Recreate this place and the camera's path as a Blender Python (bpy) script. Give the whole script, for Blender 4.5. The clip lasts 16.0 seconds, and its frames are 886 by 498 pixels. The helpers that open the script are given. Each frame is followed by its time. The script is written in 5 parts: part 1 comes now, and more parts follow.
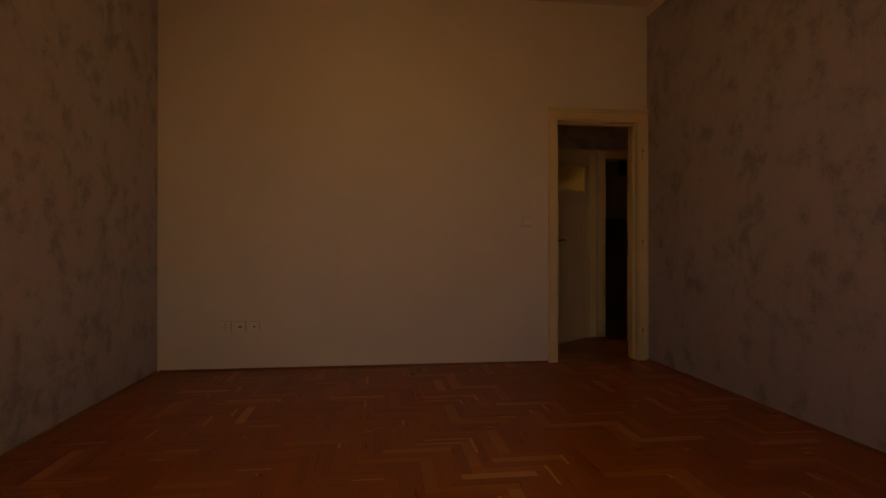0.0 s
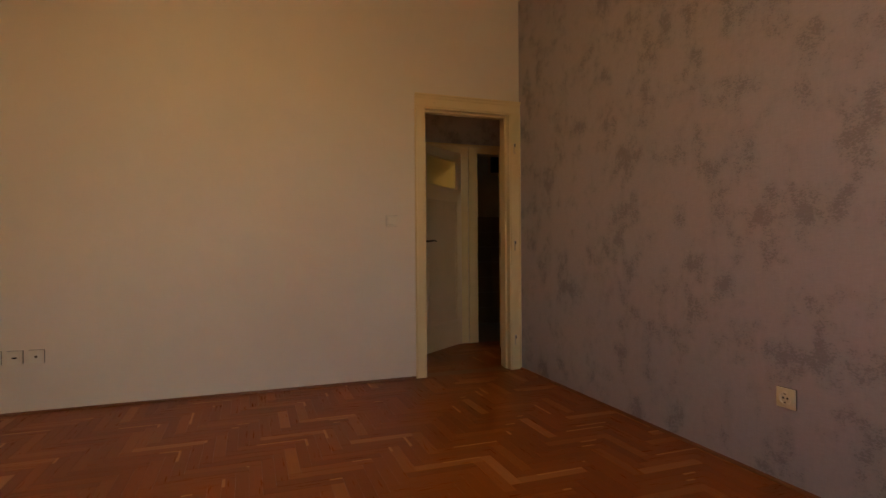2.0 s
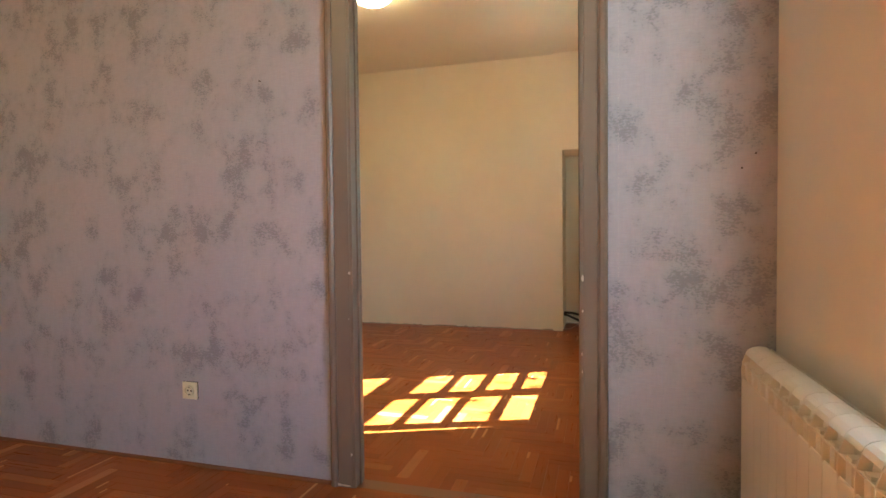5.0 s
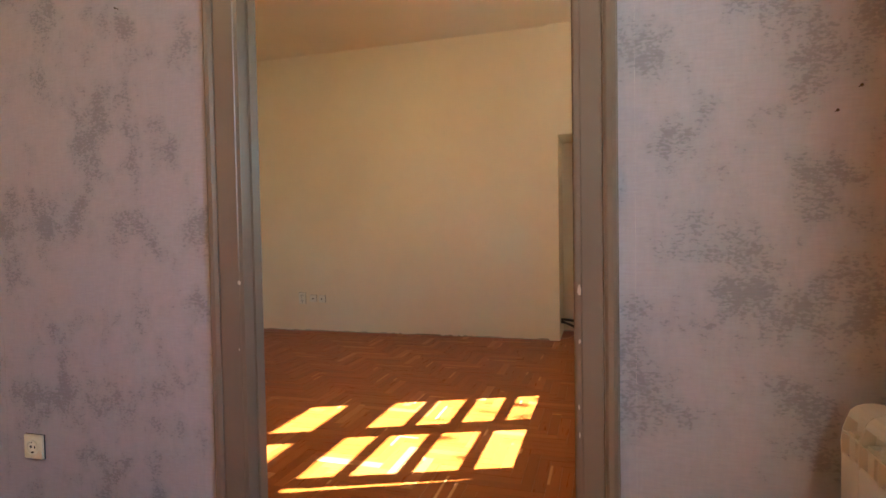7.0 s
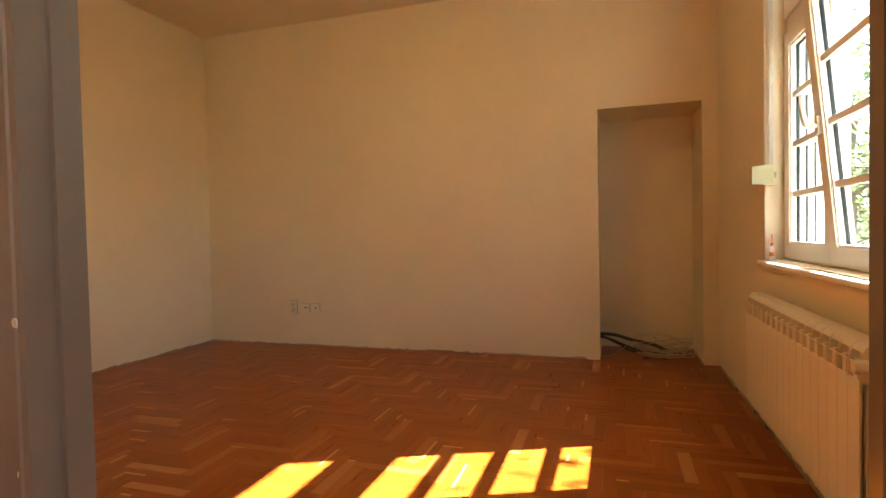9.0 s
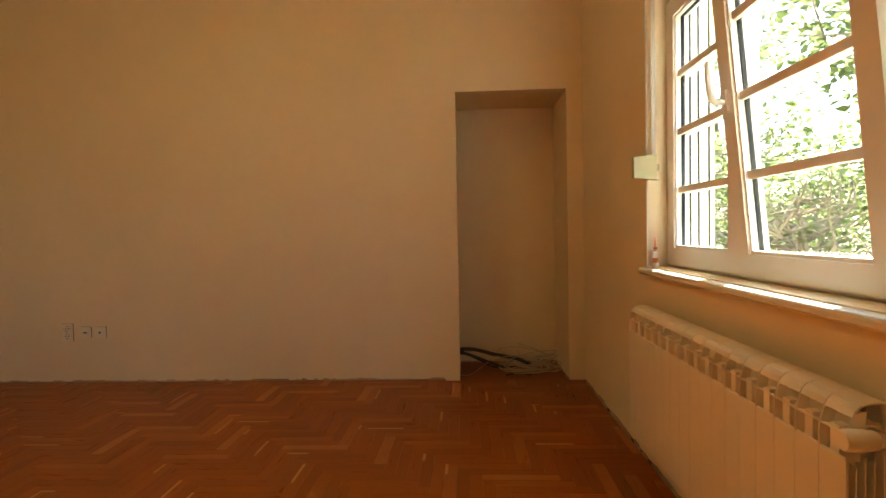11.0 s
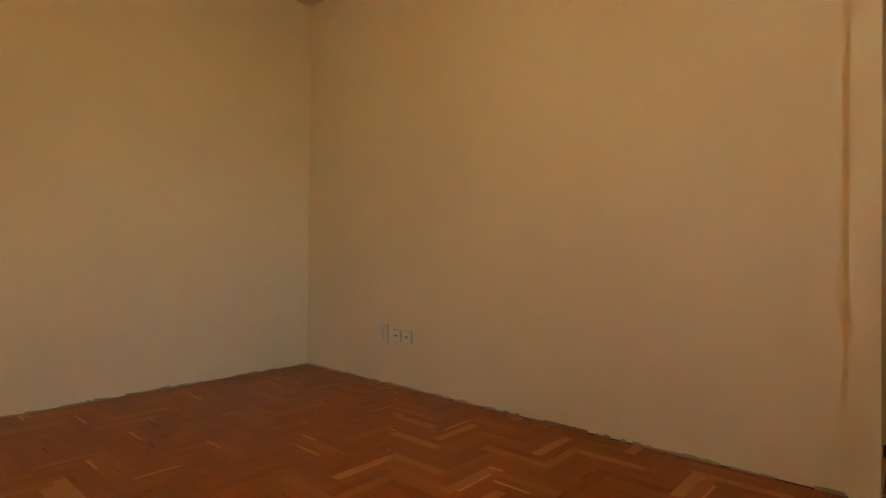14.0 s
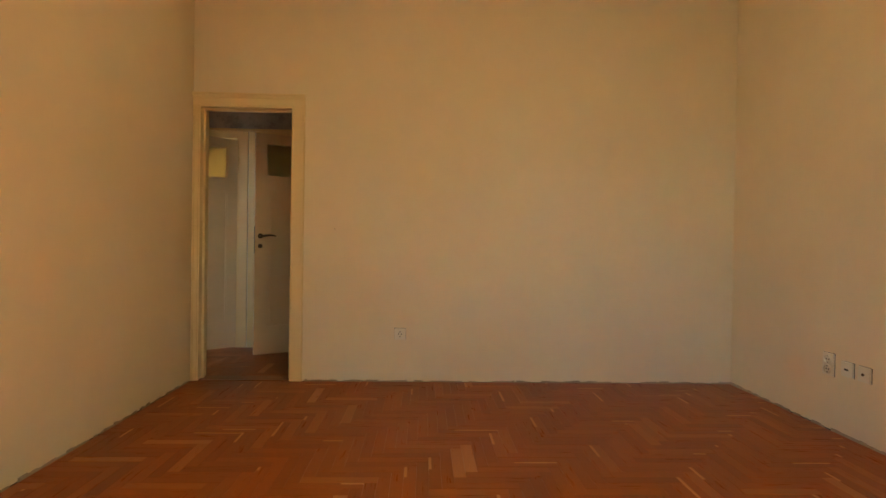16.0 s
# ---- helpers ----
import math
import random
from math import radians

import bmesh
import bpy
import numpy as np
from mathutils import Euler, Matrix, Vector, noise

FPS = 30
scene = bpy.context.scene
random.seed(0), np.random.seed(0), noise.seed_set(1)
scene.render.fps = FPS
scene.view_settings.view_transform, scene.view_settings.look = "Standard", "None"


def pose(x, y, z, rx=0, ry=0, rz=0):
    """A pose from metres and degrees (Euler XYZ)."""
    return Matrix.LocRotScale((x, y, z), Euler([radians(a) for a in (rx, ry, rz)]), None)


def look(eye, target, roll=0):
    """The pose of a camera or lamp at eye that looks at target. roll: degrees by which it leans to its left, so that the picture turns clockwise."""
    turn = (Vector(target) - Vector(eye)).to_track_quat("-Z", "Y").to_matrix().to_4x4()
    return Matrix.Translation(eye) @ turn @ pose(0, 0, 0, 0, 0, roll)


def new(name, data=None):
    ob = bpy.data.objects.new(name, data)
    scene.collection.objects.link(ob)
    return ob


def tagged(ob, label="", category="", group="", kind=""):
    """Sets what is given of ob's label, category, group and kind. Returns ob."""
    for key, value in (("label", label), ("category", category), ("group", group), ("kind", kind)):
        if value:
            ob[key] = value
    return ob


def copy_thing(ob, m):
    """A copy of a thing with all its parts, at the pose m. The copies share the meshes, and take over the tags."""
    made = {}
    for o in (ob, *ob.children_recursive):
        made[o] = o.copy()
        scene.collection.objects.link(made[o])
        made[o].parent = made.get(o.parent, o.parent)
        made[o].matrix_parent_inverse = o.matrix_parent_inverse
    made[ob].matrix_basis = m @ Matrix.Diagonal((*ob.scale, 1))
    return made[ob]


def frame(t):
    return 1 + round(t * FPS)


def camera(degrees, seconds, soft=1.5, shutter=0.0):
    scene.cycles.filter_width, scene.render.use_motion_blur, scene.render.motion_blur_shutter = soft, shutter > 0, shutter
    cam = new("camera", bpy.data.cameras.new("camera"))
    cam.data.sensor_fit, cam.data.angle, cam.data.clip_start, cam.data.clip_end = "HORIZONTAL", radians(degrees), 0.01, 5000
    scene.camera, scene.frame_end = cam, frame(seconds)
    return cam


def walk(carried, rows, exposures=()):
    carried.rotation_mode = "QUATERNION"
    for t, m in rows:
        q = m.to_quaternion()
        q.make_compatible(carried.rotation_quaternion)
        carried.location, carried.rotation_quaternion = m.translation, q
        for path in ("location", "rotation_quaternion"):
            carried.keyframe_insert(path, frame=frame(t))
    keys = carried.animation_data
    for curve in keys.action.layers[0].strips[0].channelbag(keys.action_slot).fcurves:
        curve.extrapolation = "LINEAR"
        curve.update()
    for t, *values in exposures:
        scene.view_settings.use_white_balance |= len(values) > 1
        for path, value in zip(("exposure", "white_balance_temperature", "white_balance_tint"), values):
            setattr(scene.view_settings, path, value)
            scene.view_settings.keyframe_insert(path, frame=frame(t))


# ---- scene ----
cam = camera(78.9, 16.0)
PATH = [
    (0, (0.141, 0.233, 0.962), (0.38, 2.218, 0.969), -0.0),
    (0.5, (0.224, 0.399, 0.939), (0.537, 2.375, 0.954), -0.2),
    (1, (0.297, 0.583, 0.932), (0.626, 2.556, 0.952), -0.3),
    (1.5, (0.335, 0.699, 0.952), (0.706, 2.664, 0.963), -0.3),
    (2, (0.396, 0.755, 1.007), (1.071, 2.638, 1.002), -0.4),
    (2.5, (0.347, 0.821, 1.018), (1.345, 2.554, 1.008), -0.5),
    (3, (0.248, 0.774, 1.08), (1.538, 2.302, 1.047), -0.4),
    (3.5, (0.219, 0.716, 1.112), (1.773, 1.975, 1.057), -0.8),
    (4, (0.248, 0.649, 1.12), (1.963, 1.677, 1.063), -0.8),
    (4.5, (0.306, 0.543, 1.122), (2.145, 1.326, 1.066), -0.7),
    (5, (0.353, 0.464, 1.122), (2.271, 1.029, 1.063), -0.6),
    (5.2, (0.36, 0.455, 1.113), (2.288, 0.985, 1.057), -0.6),
    (7.3, (1.266, 0.482, 1.089), (3.177, 1.068, 1.029), -1.2),
    (7.5, (1.355, 0.485, 1.088), (3.258, 1.099, 1.026), -1.3),
    (8, (1.604, 0.589, 1.08), (3.491, 1.248, 1.02), -1.2),
    (8.5, (1.785, 0.682, 1.087), (3.671, 1.344, 1.025), -1.3),
    (9, (1.985, 0.768, 1.057), (3.891, 1.373, 1.002), -1.2),
    (9.5, (2.171, 0.769, 1.071), (4.118, 1.225, 1.009), -1.1),
    (10, (2.353, 0.815, 1.063), (4.332, 1.098, 1.002), -1.0),
    (10.2, (2.43, 0.829, 1.06), (4.421, 1.005, 1.005), -0.8),
    (12.3, (3.301, 0.749, 1.066), (5.299, 0.81, 0.999), -1.2),
    (12.5, (3.399, 0.729, 1.058), (5.387, 0.935, 1.001), -1.2),
    (13, (3.644, 0.671, 1.034), (5.559, 1.248, 0.994), -1.0),
    (13.5, (3.834, 0.629, 1.007), (5.514, 1.713, 1.0), -0.9),
    (14, (3.835, 0.78, 0.978), (5.336, 2.103, 0.992), 0.5),
    (14.5, (3.816, 0.718, 0.989), (4.994, 2.334, 1.014), 0.5),
    (15, (4.053, 0.736, 0.995), (4.909, 2.543, 1.006), 0.5),
    (15.5, (4.192, 0.724, 1.023), (4.528, 2.695, 1.014), 0.7),
    (16, (4.253, 0.789, 1.022), (4.324, 2.787, 1.003), 0.9),
]
walk(cam, [(t, look(eye, target, roll)) for t, eye, target, roll in PATH],
     [(0.0, 2.14, 8342, 15), (0.5, 2.66, 7695, 11), (1.0, 3.0, 7030, 6), (1.5, 3.3, 6555, 2), (2.0, 3.6, 6270, -1), (3.0, 4.07, 5890, -6), (4.0, 4.47, 5225, -8),
      (5.0, 4.82, 4607, -12), (7.5, 4.45, 5035, -4), (8.5, 4.4, 5795, 0), (10.0, 4.32, 6506, -3), (12.5, 3.81, 6751, -2), (13.5, 4.19, 6080, -9), (14.5, 4.25, 5795, -12), (16.0, 4.6, 5557, -12)])

# ---- world, sun, sky ----
SUN_WAY = Vector((-0.408, 0.966, -1.0)).normalized()
world = bpy.data.worlds.new("world")
scene.world = world
world.use_nodes = True
wn = world.node_tree.nodes
sky = wn.new("ShaderNodeTexSky")
sky.sky_type = "NISHITA"
sky.sun_disc = False
sky.sun_elevation = math.asin(-SUN_WAY.z)
sky.sun_rotation = math.atan2(-SUN_WAY.x, -SUN_WAY.y)
sky.air_density, sky.dust_density, sky.ozone_density = 1.0, 2.0, 1.0
wn["Background"].inputs["Strength"].default_value = 0.055
world.node_tree.links.new(sky.outputs[0], wn["Background"].inputs["Color"])
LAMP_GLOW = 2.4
sun = new("sun", bpy.data.lights.new("sun", "SUN"))
sun.data.energy, sun.data.angle, sun.data.color = 5.0, radians(0.5), (1.0, 0.93, 0.82)
sun.matrix_world = look((0, 0, 0), SUN_WAY)


# ---- helpers of this scene ----
def quad_box(bm, x0, y0, z0, x1, y1, z1, m=None, slot=0):
    """A closed box from corner to corner."""
    c = [(x0, y0, z0), (x1, y0, z0), (x1, y1, z0), (x0, y1, z0), (x0, y0, z1), (x1, y0, z1), (x1, y1, z1), (x0, y1, z1)]
    v = [bm.verts.new(m @ Vector(p) if m else p) for p in c]
    for f in ((3, 2, 1, 0), (4, 5, 6, 7), (0, 1, 5, 4), (1, 2, 6, 5), (2, 3, 7, 6), (3, 0, 4, 7)):
        bm.faces.new([v[i] for i in f]).material_index = slot
    return v


def bevel(bm, width, segments=2):
    edges = [e for e in bm.edges if e.is_manifold and e.calc_face_angle(0) > 0.6]
    bmesh.ops.bevel(bm, geom=edges, offset=width, segments=segments, affect="EDGES", profile=0.5, clamp_overlap=True)


def boxes(*items, edge=0.0, segments=2, m=None):
    """One bmesh of boxes, each with its edges rounded."""
    bm = bmesh.new()
    for it in items:
        quad_box(bm, *it, m=m)
    if edge:
        bevel(bm, edge, segments)
    return bm


def lathe(bm, profile, m=None, steps=24):
    """Turns a profile of (radius, height) round z."""
    rings = []
    for r, h in profile:
        ring = []
        for i in range(steps):
            a = 2 * math.pi * i / steps
            p = Vector((r * math.cos(a), r * math.sin(a), h))
            ring.append(bm.verts.new(m @ p if m else p))
        rings.append(ring)
    for a, b in zip(rings, rings[1:]):
        for i in range(steps):
            bm.faces.new((a[i], a[(i + 1) % steps], b[(i + 1) % steps], b[i]))
    bm.faces.new(list(reversed(rings[0])))
    bm.faces.new(rings[-1])
    return bm


def tube(bm, points, radius, steps=8, closed_ends=True):
    """A round bar along a line of points; radius may be a list."""
    pts = [Vector(p) for p in points]
    side = None
    rings = []
    for i, p in enumerate(pts):
        way = (pts[min(i + 1, len(pts) - 1)] - pts[max(i - 1, 0)]).normalized()
        if side is None:
            side = way.orthogonal().normalized()
        side = (side - way * side.dot(way)).normalized()
        up = way.cross(side)
        r = radius[i] if isinstance(radius, (list, tuple)) else radius
        rings.append([bm.verts.new(p + (side * math.cos(2 * math.pi * k / steps) + up * math.sin(2 * math.pi * k / steps)) * r) for k in range(steps)])
    for a, b in zip(rings, rings[1:]):
        for k in range(steps):
            bm.faces.new((a[k], a[(k + 1) % steps], b[(k + 1) % steps], b[k]))
    if closed_ends:
        bm.faces.new(list(reversed(rings[0])))
        bm.faces.new(rings[-1])
    return bm


def extrude_profile(bm, profile, start, end, m=None, axes=None):
    """A closed outline of (u, v) swept from start to end along w; axes gives the world axes of u, v, w."""
    u, v, w = axes
    a = [bm.verts.new(Vector(u) * p + Vector(v) * q + Vector(w) * start) for p, q in profile]
    b = [bm.verts.new(Vector(u) * p + Vector(v) * q + Vector(w) * end) for p, q in profile]
    n = len(profile)
    for i in range(n):
        bm.faces.new((a[i], a[(i + 1) % n], b[(i + 1) % n], b[i]))
    bm.faces.new(list(reversed(a)))
    bm.faces.new(b)
    return bm


def mesh_of(name, bm, material, smooth=False):
    bmesh.ops.recalc_face_normals(bm, faces=bm.faces)
    me = bpy.data.meshes.new(name)
    bm.to_mesh(me)
    bm.free()
    for mat in (material if isinstance(material, (list, tuple)) else [material]):
        me.materials.append(mat)
    if smooth:
        me.polygons.foreach_set("use_smooth", [True] * len(me.polygons))
        me.set_sharp_from_angle(angle=radians(38))
    return me


def part(name, bm, material, parent, label="", smooth=False):
    ob = new(name, mesh_of(name, bm, material, smooth))
    if parent is not None:
        ob.parent = parent
    if label:
        ob["label"] = label
    return ob


def thing(name, label, category, place=(0, 0, 0), group="", kind=""):
    ob = new(name)
    ob.empty_display_size = 0.05
    ob.location = place
    return tagged(ob, label, category, group, kind)


def structure(name, bm, material, label, category, smooth=False):
    return tagged(part(name, bm, material, None, "", smooth), label, category, kind="structure")


def wall_mesh(axis, at, thick, u0, u1, z0, z1, holes=()):
    """A wall with thickness whose plane is axis = at .. at + thick, running from u0 to u1, with holes (u0, u1, z0, z1) through it."""
    us = sorted({u0, u1, *(h[0] for h in holes), *(h[1] for h in holes)})
    zs = sorted({z0, z1, *(h[2] for h in holes), *(h[3] for h in holes)})
    solid = {}
    for i in range(len(us) - 1):
        for j in range(len(zs) - 1):
            cu, cz = (us[i] + us[i + 1]) / 2, (zs[j] + zs[j + 1]) / 2
            solid[i, j] = not any(h[0] < cu < h[1] and h[2] < cz < h[3] for h in holes)
    bm = bmesh.new()
    seen = {}

    def vert(d, u, z):
        key = (d, u, z)
        if key not in seen:
            seen[key] = bm.verts.new((d, u, z) if axis == "x" else (u, d, z))
        return seen[key]

    a, b = at, at + thick
    for (i, j), ok in solid.items():
        if not ok:
            continue
        u, v, p, q = us[i], us[i + 1], zs[j], zs[j + 1]
        for d in (a, b):
            bm.faces.new((vert(d, u, p), vert(d, v, p), vert(d, v, q), vert(d, u, q)))
        for di, dj, e in ((-1, 0, ((u, p), (u, q))), (1, 0, ((v, p), (v, q))), (0, -1, ((u, p), (v, p))), (0, 1, ((u, q), (v, q)))):
            if not solid.get((i + di, j + dj), False):
                (eu, ez), (fu, fz) = e
                bm.faces.new((vert(a, eu, ez), vert(a, fu, fz), vert(b, fu, fz), vert(b, eu, ez)))
    return bm


# ---- materials ----
def material(name, color, rough=0.5, metal=0.0, spec=0.5):
    mat = bpy.data.materials.new(name)
    mat.use_nodes = True
    b = mat.node_tree.nodes["Principled BSDF"]
    b.inputs["Base Color"].default_value = (*color, 1)
    b.inputs["Roughness"].default_value = rough
    b.inputs["Metallic"].default_value = metal
    b.inputs["Specular IOR Level"].default_value = spec
    return mat


def node(mat, kind, **values):
    n = mat.node_tree.nodes.new(kind)
    for k, v in values.items():
        n.inputs[k.replace("_", " ")].default_value = v
    return n


def link(mat, a, b):
    mat.node_tree.links.new(a, b)


def coords(mat, scale=(1, 1, 1), which="Object"):
    tc = mat.node_tree.nodes.new("ShaderNodeTexCoord")
    mp = mat.node_tree.nodes.new("ShaderNodeMapping")
    mp.inputs["Scale"].default_value = scale
    link(mat, tc.outputs[which], mp.inputs["Vector"])
    return mp.outputs["Vector"]


def world_coords(mat, scale=(1, 1, 1)):
    g = mat.node_tree.nodes.new("ShaderNodeNewGeometry")
    mp = mat.node_tree.nodes.new("ShaderNodeMapping")
    mp.inputs["Scale"].default_value = scale
    link(mat, g.outputs["Position"], mp.inputs["Vector"])
    return mp.outputs["Vector"]


def noise_tex(mat, vec, scale, detail=3.0, rough=0.55):
    n = node(mat, "ShaderNodeTexNoise", Scale=scale, Detail=detail, Roughness=rough)
    link(mat, vec, n.inputs["Vector"])
    return n.outputs["Fac"]


def ramp(mat, fac, stops):
    r = mat.node_tree.nodes.new("ShaderNodeValToRGB")
    e = r.color_ramp.elements
    while len(e) < len(stops):
        e.new(0.5)
    for el, (p, c) in zip(e, stops):
        el.position = p
        el.color = (*c, 1) if len(c) == 3 else c
    link(mat, fac, r.inputs["Fac"])
    return r.outputs["Color"]


def mix(mat, fac, a, b, blend="MIX"):
    n = mat.node_tree.nodes.new("ShaderNodeMix")
    n.data_type, n.blend_type = "RGBA", blend
    for sock, v in ((n.inputs[0], fac), (n.inputs[6], a), (n.inputs[7], b)):
        if isinstance(v, (int, float)):
            sock.default_value = v
        elif isinstance(v, tuple):
            sock.default_value = (*v, 1)
        else:
            link(mat, v, sock)
    return n.outputs[2]


def bump(mat, height, strength, distance=0.01):
    b = node(mat, "ShaderNodeBump", Strength=strength, Distance=distance)
    link(mat, height, b.inputs["Height"])
    link(mat, b.outputs["Normal"], mat.node_tree.nodes["Principled BSDF"].inputs["Normal"])


def into(mat, out, name):
    link(mat, out, mat.node_tree.nodes["Principled BSDF"].inputs[name])


def plaster(name, light, dark, rough=0.85):
    mat = material(name, light, rough, spec=0.25)
    v = world_coords(mat)
    big = noise_tex(mat, v, 1.1, 4, 0.6)
    mid = noise_tex(mat, v, 9.0, 4, 0.6)
    c = mix(mat, ramp(mat, big, [(0.35, (0, 0, 0)), (0.72, (1, 1, 1))]), light, dark)
    c = mix(mat, ramp(mat, mid, [(0.45, (0, 0, 0)), (0.8, (0.35, 0.35, 0.35))]), c, dark)
    into(mat, c, "Base Color")
    fine = noise_tex(mat, v, 60.0, 5, 0.65)
    h = mix(mat, 0.6, mid, fine)
    bump(mat, h, 0.22, 0.004)
    return mat


def paint(name, light, dark, rough=0.4, wear=None, worn=0.0):
    """Brushed paint on wood, with faint strokes and a few knocks."""
    mat = material(name, light, rough, spec=0.45)
    v = world_coords(mat, (1, 1, 0.15))
    stroke = noise_tex(mat, v, 70.0, 3, 0.6)
    big = noise_tex(mat, world_coords(mat), 4.0, 4, 0.6)
    c = mix(mat, big, light, dark)
    if wear:
        chips = noise_tex(mat, world_coords(mat), 26.0, 6, 0.7)
        c = mix(mat, ramp(mat, chips, [(0.70 - worn, (0, 0, 0)), (0.73 - worn, (1, 1, 1))]), c, wear)
    into(mat, c, "Base Color")
    bump(mat, stroke, 0.12, 0.002)
    return mat


WALL = plaster("wall_paint", (0.76, 0.70, 0.585), (0.71, 0.645, 0.53))
WALL2 = plaster("cream_wall_paint", (0.80, 0.70, 0.51), (0.75, 0.64, 0.45))
CEIL2 = plaster("cream_ceiling_paint", (0.80, 0.72, 0.55), (0.76, 0.67, 0.50))
CEIL = plaster("ceiling_paint", (0.82, 0.77, 0.66), (0.77, 0.71, 0.60))
FACADE = plaster("facade_render", (0.82, 0.76, 0.50), (0.74, 0.68, 0.44))
CREAM = paint("cream_gloss_paint", (0.80, 0.67, 0.37), (0.72, 0.58, 0.31), 0.35, (0.30, 0.20, 0.10), 0.0)
# white of the hall doors, tinted yellow in place of warm light
DOORPAINT = paint("warm_tinted_door_paint", (0.72, 0.57, 0.37), (0.64, 0.49, 0.30), 0.35)
TAUPE = paint("taupe_gloss_paint", (0.225, 0.172, 0.120), (0.19, 0.142, 0.098), 0.32)
PVC = material("white_pvc", (0.80, 0.78, 0.73), 0.3)
SILL = material("white_sill_board", (0.80, 0.77, 0.70), 0.25)
RADIATOR = material("cream_radiator_enamel", (0.78, 0.72, 0.58), 0.3)
SOCKET = material("white_socket_plastic", (0.76, 0.71, 0.58), 0.35)
SOCKETOLD = material("cream_socket_plastic", (0.78, 0.72, 0.50), 0.35)
# near-black colour that paints the shade inside holes and gaps
HOLESHADE = material("recess_shade", (0.02, 0.018, 0.015), 0.7)
RUBBER = material("black_gasket", (0.015, 0.015, 0.017), 0.6)
METAL = material("worn_metal", (0.55, 0.52, 0.47), 0.35, 1.0)
DARKMETAL = material("dark_bronze", (0.10, 0.075, 0.055), 0.4, 1.0)
CABLEBLACK = material("black_cable_sheath", (0.02, 0.019, 0.018), 0.45)
CABLEWHITE = material("white_cable_sheath", (0.50, 0.42, 0.30), 0.45)
GUNK = plaster("rough_filler", (0.50, 0.42, 0.32), (0.20, 0.14, 0.09))
SUBFLOOR = material("dusty_subfloor", (0.07, 0.045, 0.03), 0.9)
TILE = material("bathroom_wall_tile", (0.36, 0.27, 0.16), 0.2)
TILEFLOOR = material("bathroom_floor_tile", (0.45, 0.42, 0.34), 0.25)


def make_glass(name, tint=(1, 1, 1), gloss=0.05):
    mat = bpy.data.materials.new(name)
    mat.use_nodes = True
    nt = mat.node_tree
    nt.nodes.remove(nt.nodes["Principled BSDF"])
    t = nt.nodes.new("ShaderNodeBsdfTransparent")
    t.inputs["Color"].default_value = (*tint, 1)
    g = nt.nodes.new("ShaderNodeBsdfGlossy")
    g.inputs["Roughness"].default_value = 0.02
    m = nt.nodes.new("ShaderNodeMixShader")
    m.inputs[0].default_value = gloss
    nt.links.new(t.outputs[0], m.inputs[1])
    nt.links.new(g.outputs[0], m.inputs[2])
    nt.links.new(m.outputs[0], nt.nodes["Material Output"].inputs["Surface"])
    return mat


GLASS = make_glass("window_glass", (0.96, 0.97, 0.96))


def make_frosted():
    mat = material("frosted_door_glass", (0.28, 0.22, 0.12), 0.4)
    nt = mat.node_tree
    t = nt.nodes.new("ShaderNodeBsdfTranslucent")
    t.inputs["Color"].default_value = (0.66, 0.60, 0.40, 1)
    m = nt.nodes.new("ShaderNodeMixShader")
    m.inputs[0].default_value = 0.75
    nt.links.new(nt.nodes["Principled BSDF"].outputs[0], m.inputs[1])
    nt.links.new(t.outputs[0], m.inputs[2])
    nt.links.new(m.outputs[0], nt.nodes["Material Output"].inputs["Surface"])
    return mat


FROSTED = make_frosted()


